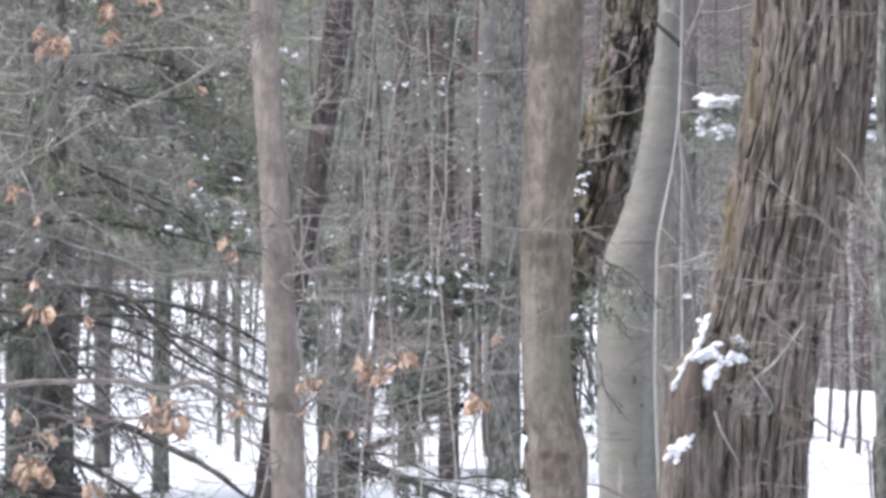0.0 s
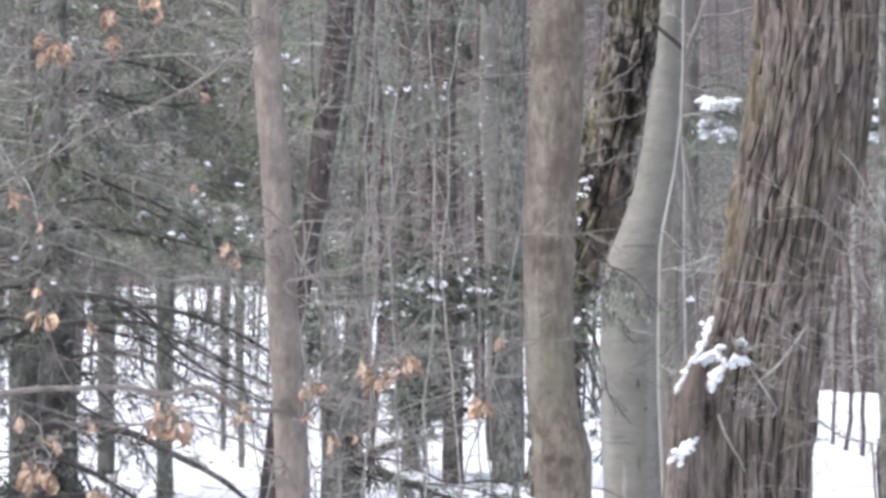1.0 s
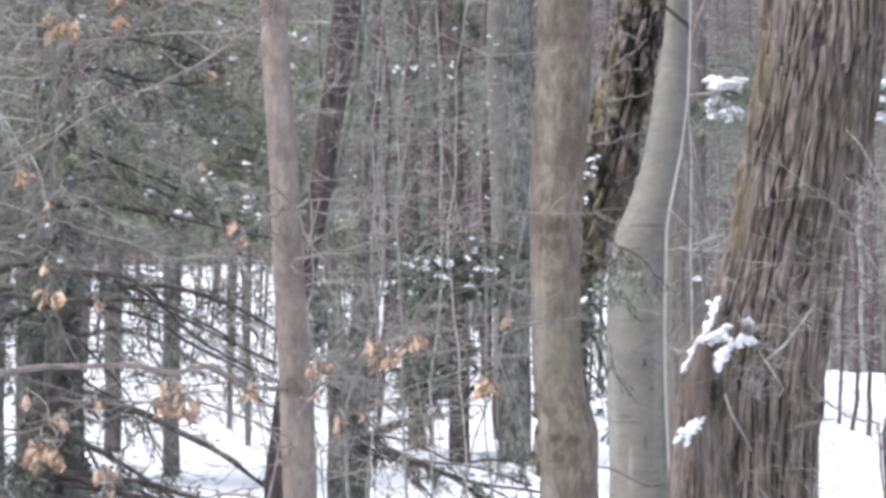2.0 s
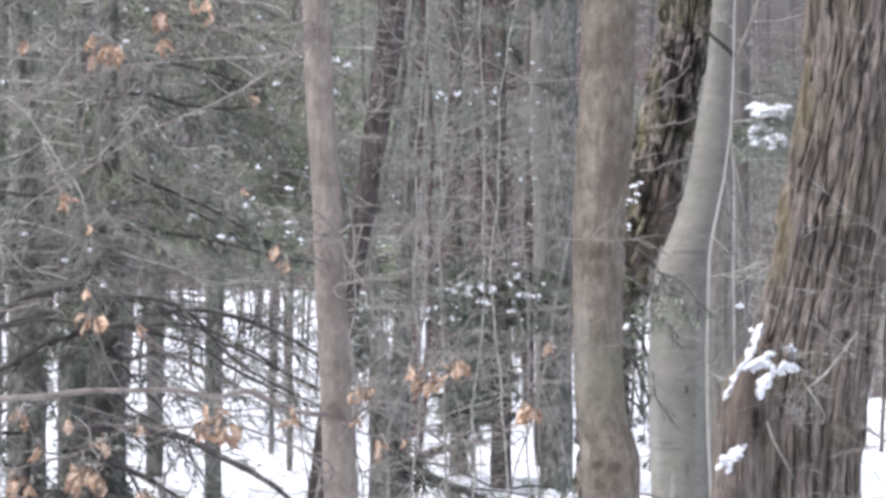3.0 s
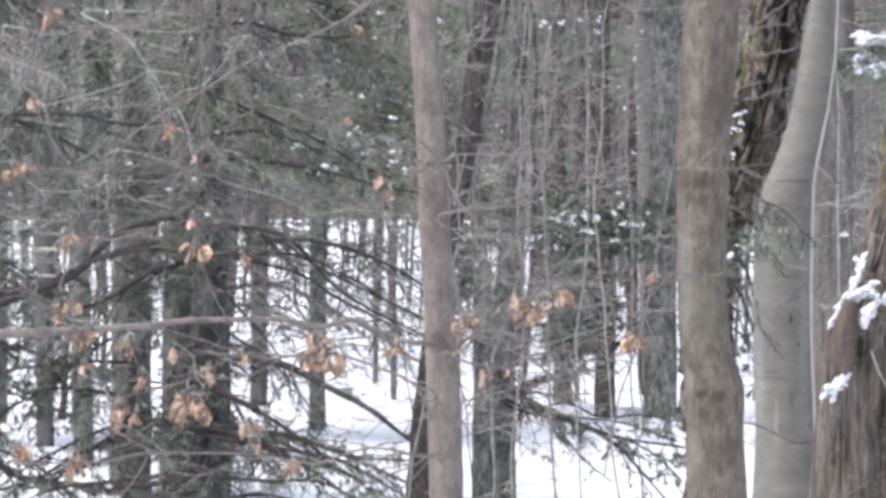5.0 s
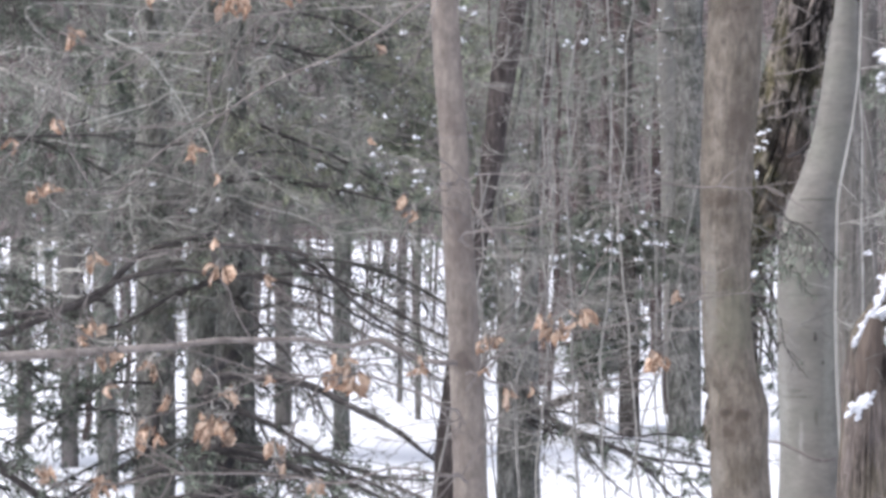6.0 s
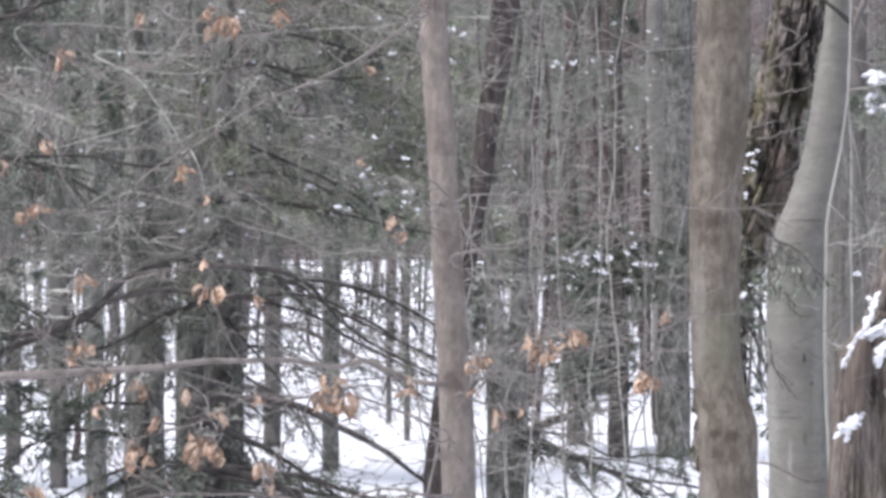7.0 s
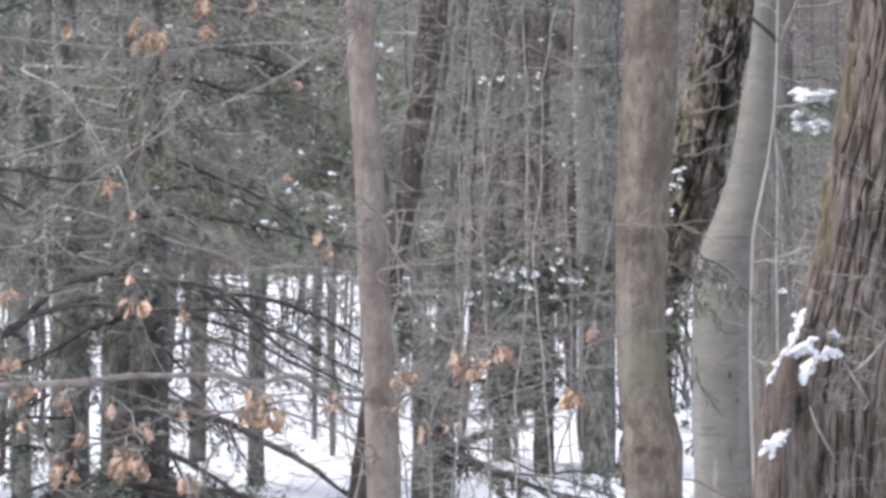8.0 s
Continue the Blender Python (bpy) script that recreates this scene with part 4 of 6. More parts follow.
whorl(THIN_HEMLOCK, 1.46, 1.66, 7, 1.2, 15, 0.10, 2, 0.05, 0.28, bark=TWIG, thick=0.5)
whorl(THIN_HEMLOCK, 1.7, 3.0, 10, 1.1, 25, 0.15, 2, 0.1, 0.28, bark=TWIG, thick=0.5)
whorl(THIN_HEMLOCK, 0.4, 1.3, 6, 1.1, 28, 0.05, 0, 0.1, 0.3, bark=TWIG, thick=0.55)
whorl(HEMLOCK, 0.3, 1.4, 8, 1.4, 26, 0.06, 0, 0.1, 0.3, bark=TWIG, thick=0.55)
whorl(LEFT_HEMLOCK, 0.3, 1.4, 5, 1.4, 27, 0.06, 0, 0.1, 0.3, bark=TWIG, thick=0.55)
whorl(LEFT_HEMLOCK, 1.5, 3.0, 12, 1.4, 29, 0.1, 1, 0.1, 0.3, bark=TWIG, thick=0.55)
whorl(SIDE_HEMLOCK, 1.4, 3.0, 9, 1.3, 31, 0.1, 1, 0.1, 0.3, bark=TWIG, thick=0.5)
whorl(HEMLOCK, 1.7, 3.0, 14, 1.25, 16, 0.12, 1, 0.15, 0.3, fine=0.8, bark=TWIG, thick=0.5)
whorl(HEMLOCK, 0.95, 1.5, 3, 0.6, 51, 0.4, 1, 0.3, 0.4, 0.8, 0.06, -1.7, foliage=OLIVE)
whorl(HEMLOCK, 0.2, 0.75, 3, 0.7, 52, 0.3, 0, 0.3, 0.4, 0.8, 0.06, -1.7)
whorl(SIDE_HEMLOCK, 0.8, 1.4, 7, 0.75, 54, 0.7, 1, 0.3, 0.4, 0.9, 0.05, 0.0)
whorl(SIDE_HEMLOCK, 0.2, 0.65, 5, 0.85, 55, 0.5, 0, 0.3, 0.4, 0.9, 0.05, 0.0)
whorl(LICHENED, 2.2, 3.1, 8, 0.7, 56, 0.85, 1, 0.3, 0.4, 0.9, 0.05, -1.6)
whorl(HEMLOCK, 0.3, 1.5, 12, 0.6, 57, 0.1, 0, 0.15, 0.4, 0.8, 0.09, -1.6, DRYTWIG, 0.7, crook=0.06)
whorl(LICHENED_TOO, 0.4, 1.5, 8, 0.6, 58, 0.1, 0, 0.15, 0.4, 0.8, 0.09, -1.6, TWIG, 0.7, crook=0.06)
# dead, crooked lower limbs, pale with lichen
whorl(LICHENED_TOO, 0.7, 3.0, 17, 1.1, 41, 0.03, 1, 0.1, 0.3, 1.0, 0.10, None, DRYTWIG, 0.7, crook=0.05)
whorl(LICHENED, 0.9, 3.0, 15, 1.1, 42, 0.03, 1, 0.1, 0.3, 1.0, 0.10, None, DRYTWIG, 0.7, crook=0.05)
whorl(HEMLOCK, 0.9, 3.0, 26, 1.2, 43, 0.03, 1, 0.1, 0.3, 1.0, 0.10, None, DRYTWIG, 0.65, crook=0.05)
whorl(THIN_HEMLOCK, 0.9, 3.0, 9, 1.0, 44, 0.03, 1, 0.1, 0.3, 1.0, 0.10, None, DRYTWIG, 0.7, crook=0.05)
whorl(LEFT_HEMLOCK, 0.15, 0.95, 3, 1.2, 17, 0.6, 1, 0.4)
whorl(PAIRED, 1.05, 1.42, 6, 0.5, 18, 0.8, 2, 0.4)
whorl(HEMLOCK, 0.05, 0.5, 4, 1.4, 19, 0.2, 0, 0.25, 0.3)
whorl(SIDE_HEMLOCK, 1.6, 3.2, 9, 1.2, 20, 0.6, 2, 0.3)
for high, (stem, n) in enumerate([(HEMLOCK, 16), (LEFT_HEMLOCK, 16), (THIN_HEMLOCK, 14), (SIDE_HEMLOCK, 16), (CONIFER, 14), (BACK_CONIFER, 11), (DARK_CONIFER, 14)]):
    whorl(stem, 3.6, 8.6, n // 3 + 2, 1.2, 30 + high, 0.9, 1, 0.3, fine=0.4)
whorl(CONIFER, 1.12, 1.44, 26, 0.7, 5, 1.0, 5, 0.22, fine=1.5)
whorl(CONIFER, 0.45, 1.05, 14, 0.40, 46, 1.0, 1, 0.35, 0.45, 1.3, 0.035, 3.14)
whorl(BACK_CONIFER, 0.5, 1.0, 10, 0.36, 47, 1.0, 1, 0.4, 0.45, 1.3, 0.035, 0.0)
whorl(DARK_CONIFER, 0.25, 1.2, 6, 0.45, 48, 0.7, 1, 0.4, 0.4, 1.0, 0.05, 0.0)
whorl(CONIFER, 2.2, 3.4, 8, 0.8, 6, 0.8, 3)
whorl(BACK_CONIFER, 1.15, 1.44, 18, 0.65, 7, 1.0, 5, 0.22, fine=1.4)
whorl(DARK_CONIFER, 0.4, 1.35, 6, 0.45, 8, 0.8, 2, 0.5, facing=-0.2)
whorl(SLENDER, 1.9, 2.6, 7, 0.7, 9, 0.7, 2)

# snow banked against the feet of the stems
for stem, wide in [(THIN_HEMLOCK, 0.34), (POST, 0.22), (OTHER_POST, 0.22), (THIRD_POST, 0.3), (CONIFER, 0.36), (BACK_CONIFER, 0.3), (DARK_CONIFER, 0.42)]:
    x, y = stem[1][1][0], stem[1][1][1]
    r = stem[2][1]
    for dx, k in ((-0.5, 0.7), (0.1, 1.0), (0.6, 0.6)):
        snow_clump(stem[0], (x + dx * r, y - r - 0.02, floor_at(x, y - r)), wide * k, 0.06 * k)

# single limbs that stand out dark against the snow
LEANER_STEM = (LEANER, LEANER_LINE, LEANER_RAD)
STARK = iter(range(900, 1000))


def stark_bough(stem, pts, rad, green):
    """A single dark limb from its stem, bare until it comes out of the crown."""
    root = stem[1][int(np.argmin(abs(stem[1][:, 2] - pts[0][2] - 0.05)))]
    away = float(np.linalg.norm(root - np.array(pts[0])))
    if away > 0.15:
        pts = [tuple(root)] + pts
    bough(stem[0], pts, rad * (1.6 if pts[0][2] < 1.45 else 1.05), next(STARK), green, 0.34 if green > 0.2 else 0.26, 0.085 if green > 0.2 else 0.13, 1 if green > 0.3 else 0, hang=0.3, bare=away)


stark_bough(HEMLOCK, [(-1.755, 19.0, 2.387), (-1.538, 19.0, 2.392), (-1.335, 19.0, 2.357), (-1.131, 19.0, 2.298), (-0.978, 19.0, 2.272)], 0.010, 0.5)
stark_bough(HEMLOCK, [(-1.729, 18.8, 2.22), (-1.573, 18.8, 2.243), (-1.396, 18.8, 2.19), (-1.22, 18.8, 2.175), (-1.106, 18.8, 2.18)], 0.011, 0.3)
stark_bough(HEMLOCK, [(-1.74, 18.7, 1.936), (-1.539, 18.7, 1.848), (-1.279, 18.7, 1.735), (-1.063, 18.7, 1.61), (-0.887, 18.7, 1.535)], 0.010, 0.7)
stark_bough(HEMLOCK, [(-1.737, 18.4, 1.63), (-1.539, 18.4, 1.639), (-1.372, 18.4, 1.61), (-1.214, 18.4, 1.583), (-1.034, 18.4, 1.536), (-0.775, 18.4, 1.482)], 0.013, 0.5)
stark_bough(HEMLOCK, [(-1.713, 17.8, 1.359), (-1.403, 17.8, 1.328), (-1.26, 17.8, 1.252), (-1.155, 17.8, 1.132), (-0.997, 17.8, 1.015), (-0.749, 17.8, 0.889)], 0.0085, 0.15)
stark_bough(HEMLOCK, [(-1.752, 18.1, 1.221), (-1.32, 18.1, 1.221), (-1.123, 18.1, 1.144), (-0.98, 18.1, 1.071), (-0.835, 18.1, 0.959)], 0.007, 0.1)
stark_bough(HEMLOCK, [(-1.724, 17.4, 0.812), (-1.563, 17.4, 0.816), (-1.316, 17.4, 0.784), (-1.145, 17.4, 0.697), (-0.942, 17.4, 0.59), (-0.779, 17.4, 0.466)], 0.014, 0.05)
stark_bough(HEMLOCK, [(-1.795, 18.0, 0.705), (-1.651, 18.0, 0.644), (-1.482, 18.0, 0.567), (-1.349, 18.0, 0.48), (-1.168, 18.0, 0.355)], 0.012, 0.1)
stark_bough(SIDE_HEMLOCK, [(-3.011, 18.5, 1.015), (-2.684, 18.3, 1.041), (-2.328, 18.3, 1.109), (-2.107, 18.3, 1.303), (-1.887, 18.3, 1.377), (-1.703, 18.3, 1.418)], 0.014, 0.05)
stark_bough(SIDE_HEMLOCK, [(-3.011, 18.5, 0.891), (-2.655, 18.1, 0.979), (-2.4, 18.1, 1.081), (-2.157, 18.1, 1.202), (-1.915, 18.1, 1.246), (-1.757, 18.1, 1.221)], 0.013, 0.08)
stark_bough(SIDE_HEMLOCK, [(-3.011, 18.5, 0.37), (-2.718, 18.2, 0.378), (-2.474, 18.2, 0.239), (-1.986, 18.2, 0.214), (-1.669, 18.2, 0.304)], 0.016, 0.35)
stark_bough(SIDE_HEMLOCK, [(-3.011, 18.5, 2.453), (-2.645, 18.2, 2.427), (-2.45, 18.2, 2.488), (-2.254, 18.2, 2.537), (-2.059, 18.2, 2.635)], 0.014, 0.3)
stark_bough(SIDE_HEMLOCK, [(-3.011, 18.5, 1.808), (-2.669, 18.2, 1.817), (-2.279, 18.2, 1.824), (-2.01, 18.2, 1.781), (-1.815, 18.2, 1.81)], 0.009, 0.3)
stark_bough(HEMLOCK, [(-1.805, 18.6, 1.186), (-2.005, 18.6, 1.111), (-2.179, 18.6, 1.012), (-2.329, 18.6, 0.962)], 0.010, 0.12)
stark_bough(HEMLOCK, [(-1.755, 17.6, 0.477), (-1.944, 17.6, 0.418), (-2.133, 17.6, 0.347), (-2.369, 17.6, 0.288)], 0.014, 0.5)
stark_bough(HEMLOCK, [(-1.745, 17.5, 0.53), (-1.534, 17.5, 0.483), (-1.276, 17.5, 0.389), (-1.042, 17.5, 0.225)], 0.012, 0.4)
stark_bough(LEFT_HEMLOCK, [(-2.983, 22.5, 1.914), (-2.757, 22.5, 2.004), (-2.486, 22.5, 1.989), (-2.274, 22.5, 2.028)], 0.010, 0.2)
stark_bough(LEFT_HEMLOCK, [(-2.902, 22.0, 0.432), (-2.696, 22.0, 0.609), (-2.489, 22.0, 0.727), (-2.312, 22.0, 0.756)], 0.010, 0.5)
stark_bough(HEMLOCK, [(-1.663, 17.3, 0.565), (-1.442, 17.3, 0.518), (-1.255, 17.3, 0.491), (-1.139, 17.3, 0.449), (-0.976, 17.3, 0.403), (-0.778, 17.3, 0.392)], 0.009, 0.45)
stark_bough(HEMLOCK, [(-1.682, 17.5, 0.505), (-1.387, 17.5, 0.435), (-1.105, 17.5, 0.384), (-0.963, 17.5, 0.319), (-0.834, 17.5, 0.243)], 0.008, 0.4)
stark_bough(HEMLOCK, [(-1.673, 17.4, 0.441), (-1.473, 17.4, 0.411), (-1.262, 17.4, 0.391), (-1.075, 17.4, 0.349), (-0.934, 17.4, 0.256)], 0.009, 0.5)
stark_bough(HEMLOCK, [(-1.654, 17.2, 0.362), (-1.41, 17.2, 0.316), (-1.155, 17.2, 0.312), (-1.016, 17.2, 0.248), (-0.877, 17.2, 0.155)], 0.009, 0.45)
stark_bough(HEMLOCK, [(-1.654, 17.2, 0.339), (-1.782, 17.2, 0.334), (-1.991, 17.2, 0.31), (-2.2, 17.2, 0.286), (-2.387, 17.2, 0.221)], 0.008, 0.4)
stark_bough(HEMLOCK, [(-1.692, 17.6, 0.238), (-1.918, 17.6, 0.214), (-2.156, 17.6, 0.178), (-2.371, 17.6, 0.13)], 0.008, 0.4)
stark_bough(LICHENED_TOO, [(-2.072, 18.6, 0.536), (-2.115, 18.6, 0.423), (-2.228, 18.6, 0.36), (-2.354, 18.6, 0.297), (-2.505, 18.6, 0.209), (-2.707, 18.6, 0.153)], 0.013, 0.25)
stark_bough(LICHENED_TOO, [(-2.127, 19.0, 0.565), (-2.327, 19.0, 0.59), (-2.481, 19.0, 0.59), (-2.661, 19.0, 0.512), (-2.816, 19.0, 0.435)], 0.007, 0.8)
stark_bough(LICHENED_TOO, [(-2.149, 19.2, 0.709), (-2.351, 19.2, 0.709), (-2.507, 19.2, 0.695), (-2.689, 19.2, 0.669), (-2.845, 19.2, 0.63)], 0.006, 0.8)
stark_bough(PAIRED, [(-0.393, 18.9, 0.598), (-0.253, 18.9, 0.517), (-0.101, 18.9, 0.452), (0.064, 18.9, 0.358), (0.19, 18.9, 0.232), (0.299, 18.9, 0.105)], 0.01, 0.3)
stark_bough(PAIRED, [(-0.397, 19.1, 0.562), (-0.153, 19.1, 0.473), (0.103, 19.1, 0.44), (0.359, 19.1, 0.353)], 0.006, 0.4)
stark_bough(PAIRED, [(-0.326, 18.7, 0.559), (-0.188, 18.7, 0.446), (-0.075, 18.7, 0.308), (0.063, 18.7, 0.196)], 0.006, 0.3)
stark_bough(PAIRED, [(-0.393, 18.9, 0.522), (-0.101, 18.9, 0.442), (0.127, 18.9, 0.376), (0.355, 18.9, 0.346), (0.443, 18.9, 0.321)], 0.006, 0.4)
stark_bough(PAIRED, [(-0.395, 19.0, 0.537), (-0.178, 19.0, 0.466), (0.026, 19.0, 0.403), (0.23, 19.0, 0.314), (0.37, 19.0, 0.187)], 0.007, 0.35)
stark_bough(PAIRED, [(-0.21, 19.6, 0.535), (0.0, 19.6, 0.436), (0.184, 19.6, 0.444), (0.368, 19.6, 0.418)], 0.005, 0.9)
stark_bough(LEANER_STEM, [(0.485, 16.5, 1.233), (0.533, 16.5, 1.189), (0.566, 16.5, 1.078), (0.575, 16.5, 0.967)], 0.005, 0.6)
stark_bough(LEANER_STEM, [(0.49, 16.7, 1.072), (0.546, 16.7, 1.027), (0.585, 16.7, 0.893), (0.596, 16.7, 0.837)], 0.005, 0.5)
stark_bough(LEANER_STEM, [(0.485, 16.5, 1.255), (0.555, 16.5, 1.233), (0.593, 16.5, 1.144), (0.606, 16.5, 1.056)], 0.006, 0.4)
stark_bough(LEANER_STEM, [(0.492, 16.6, 1.164), (0.543, 16.6, 1.119), (0.588, 16.6, 1.019), (0.606, 16.6, 0.941)], 0.006, 0.5)
stark_bough(LEANER_STEM, [(0.492, 16.6, 0.986), (0.559, 16.6, 0.941), (0.61, 16.6, 0.841)], 0.006, 0.4)
stark_bough(LEANER_STEM, [(0.492, 16.6, 1.297), (0.548, 16.6, 1.286), (0.603, 16.6, 1.22)], 0.005, 0.5)
stark_bough(HEMLOCK, [(-1.64, 18.5, 1.215), (-1.441, 18.5, 1.165), (-1.292, 18.5, 1.116), (-1.142, 18.5, 1.016), (-0.943, 18.5, 0.917), (-0.782, 18.5, 0.843)], 0.006, 0.08)
stark_bough(HEMLOCK, [(-1.622, 18.3, 1.342), (-1.376, 18.3, 1.268), (-1.228, 18.3, 1.17), (-1.031, 18.3, 1.072), (-0.773, 18.3, 0.949)], 0.007, 0.08)
stark_bough(HEMLOCK, [(-1.649, 18.6, 1.038), (-1.524, 18.6, 0.9), (-1.424, 18.6, 0.775), (-1.374, 18.6, 0.663)], 0.005, 0.05)
stark_bough(HEMLOCK, [(-1.565, 18.2, 0.854), (-1.357, 18.2, 0.732), (-1.283, 18.2, 0.573), (-1.21, 18.2, 0.438)], 0.004, 0.05)

bough(LICHENED[0], [(-2.691, 21.8, 1.762), (-2.726, 21.8, 1.668), (-2.78, 21.8, 1.557), (-2.839, 21.8, 1.454), (-2.963, 21.8, 1.386)], 0.012, 935, 0.0, 0.3, 0.12, 0, DRYTWIG)

# long crooked dead limbs among the hemlocks
def dead_limb(pts, seed, bark):
    root = HEMLOCK[1][int(np.argmin(abs(HEMLOCK[1][:, 2] - pts[0][2])))]
    bough(HEMLOCK[0], [tuple(root)] + pts, 0.0062, seed, 0.04, 0.26, 0.09, 0, bark, 0.2, bare=float(np.linalg.norm(root - np.array(pts[0]))))


dead_limb([(-2.545, 18.2, 2.396), (-2.447, 18.2, 2.176), (-2.497, 18.2, 2.005), (-2.571, 18.2, 1.833)], 1040, TWIG)
dead_limb([(-2.234, 18.27, 2.276), (-2.074, 18.27, 2.178), (-1.976, 18.27, 2.055), (-1.89, 18.27, 1.92), (-1.816, 18.27, 1.76)], 1041, DRYTWIG)
dead_limb([(-2.269, 18.34, 1.588), (-2.207, 18.34, 1.662), (-2.12, 18.34, 1.736), (-1.972, 18.34, 1.773), (-1.798, 18.34, 1.78)], 1042, TWIG)
dead_limb([(-1.88, 18.41, 1.873), (-1.817, 18.41, 1.934), (-1.731, 18.41, 1.959), (-1.532, 18.41, 2.181)], 1043, DRYTWIG)
dead_limb([(-1.041, 18.48, 2.381), (-1.14, 18.48, 2.232), (-1.239, 18.48, 2.282), (-1.339, 18.48, 2.406)], 1044, TWIG)
dead_limb([(-1.594, 18.55, 1.513), (-1.445, 18.55, 1.476), (-1.245, 18.55, 1.401), (-1.02, 18.55, 1.408), (-0.796, 18.55, 1.376)], 1045, DRYTWIG)
dead_limb([(-1.701, 18.62, 1.463), (-1.525, 18.62, 1.425), (-1.3, 18.62, 1.438), (-1.049, 18.62, 1.458), (-0.824, 18.62, 1.438)], 1046, TWIG)
dead_limb([(-2.035, 18.69, 1.462), (-1.833, 18.69, 1.399), (-1.607, 18.69, 1.349), (-1.456, 18.69, 1.337)], 1047, DRYTWIG)
dead_limb([(-2.371, 18.76, 2.067), (-2.523, 18.76, 2.017), (-2.726, 18.76, 1.942)], 1048, TWIG)
dead_limb([(-1.618, 18.83, 1.714), (-1.416, 18.83, 1.512), (-1.264, 18.83, 1.474)], 1049, DRYTWIG)
dead_limb([(-1.166, 18.9, 2.044), (-1.065, 18.9, 1.968), (-0.912, 18.9, 1.942)], 1050, TWIG)
dead_limb([(-1.579, 18.97, 2.122), (-1.502, 18.97, 1.97), (-1.49, 18.97, 1.766)], 1051, DRYTWIG)

# needle sprays in front of the grey beech, and the snow-laden boughs behind
for k, pts in enumerate([[(0.605, 15.9, 1.491), (0.63, 15.6, 1.441), (0.675, 15.45, 1.37), (0.725, 15.4, 1.257)],
                         [(0.593, 15.9, 1.459), (0.598, 15.6, 1.399), (0.626, 15.5, 1.318), (0.655, 15.45, 1.204)],
                         [(0.61, 15.9, 1.47), (0.661, 15.6, 1.452), (0.719, 15.5, 1.401), (0.762, 15.45, 1.308)],
                         [(0.584, 15.9, 1.438), (0.549, 15.7, 1.398), (0.515, 15.6, 1.316), (0.498, 15.6, 1.211)],
                         [(0.591, 15.85, 1.099), (0.602, 15.7, 0.998), (0.651, 15.6, 0.929), (0.682, 15.6, 0.887)]]):
    bough(GREY, pts, 0.003, 960 + k, 0.45 if k < 4 else 0.08, 0.2, 0.06, 0, hang=0.9, fine=0.4)
twig = Form()
twig_line, twig_rad = smooth([(0.777, 15.5, 0.593), (0.705, 15.4, 0.597), (0.616, 15.4, 0.639), (0.573, 15.4, 0.659), (0.528, 15.4, 0.665)], np.linspace(0.007, 0.004, 5), 0.02)
twig.tube(twig_line, twig_rad, 6)
part("dead_twig", twig, GREYTWIG, GREY)
SNOWY = []
for k, pts in enumerate([[(1.517, 26.0, 2.346), (1.612, 25.0, 2.311), (1.763, 25.0, 2.267)], [(1.517, 26.0, 2.189), (1.629, 25.0, 2.183), (1.763, 25.0, 2.15)], [(1.517, 26.0, 2.346), (2.312, 28.0, 2.385), (2.534, 25.0, 2.317), (2.735, 25.0, 2.284)], [(1.517, 26.0, 2.172), (2.312, 28.0, 2.234), (2.534, 25.0, 2.2), (2.735, 25.0, 2.15)]]):
    SNOWY.append(bough(SLENDER[0], pts, 0.008, 970 + k, 0.9, 0.25, 0.05, 0, hang=0.4))
for limb, (x, y, z), w, h in [(0, (1.629, 25.0, 2.351), 0.21, 0.07), (0, (1.689, 25.0, 2.317), 0.10, 0.06), (0, (1.562, 25.0, 2.378), 0.09, 0.05), (1, (1.602, 25.0, 2.173), 0.22, 0.08), (1, (1.579, 25.0, 2.243), 0.12, 0.06),
                              (1, (1.689, 25.0, 2.156), 0.10, 0.05), (2, (2.527, 25.0, 2.341), 0.10, 0.06), (2, (2.618, 25.0, 2.357), 0.12, 0.08), (3, (2.517, 25.0, 2.243), 0.13, 0.08), (3, (2.534, 25.0, 2.15), 0.12, 0.06), (3, (2.621, 25.0, 2.2), 0.1, 0.06)]:
    for n in range(14):
        dx, dz = CLUMP_RNG.uniform(-0.5, 0.5) * w, CLUMP_RNG.uniform(-0.4, 0.4) * h
        snow_clump(SNOWY[limb], (x + dx, y + CLUMP_RNG.normal(0, 0.02), z + dz), w * CLUMP_RNG.uniform(0.2, 0.45), h * CLUMP_RNG.uniform(0.35, 0.6), CLUMP_RNG.uniform(-15, 15))
def caught_snow(tree, spots, size=1.0):
    """Small ragged lumps of snow caught in twigs and bark."""
    for q in spots:
        w = CLUMP_RNG.uniform(0.024, 0.05) * size
        for n in range(3):
            snow_clump(tree, np.array(q) + CLUMP_RNG.normal(0, w * 0.32, 3) * [1, 0.3, 0.7], w * CLUMP_RNG.uniform(0.35, 0.75), w * CLUMP_RNG.uniform(0.3, 0.55), CLUMP_RNG.uniform(-30, 30))


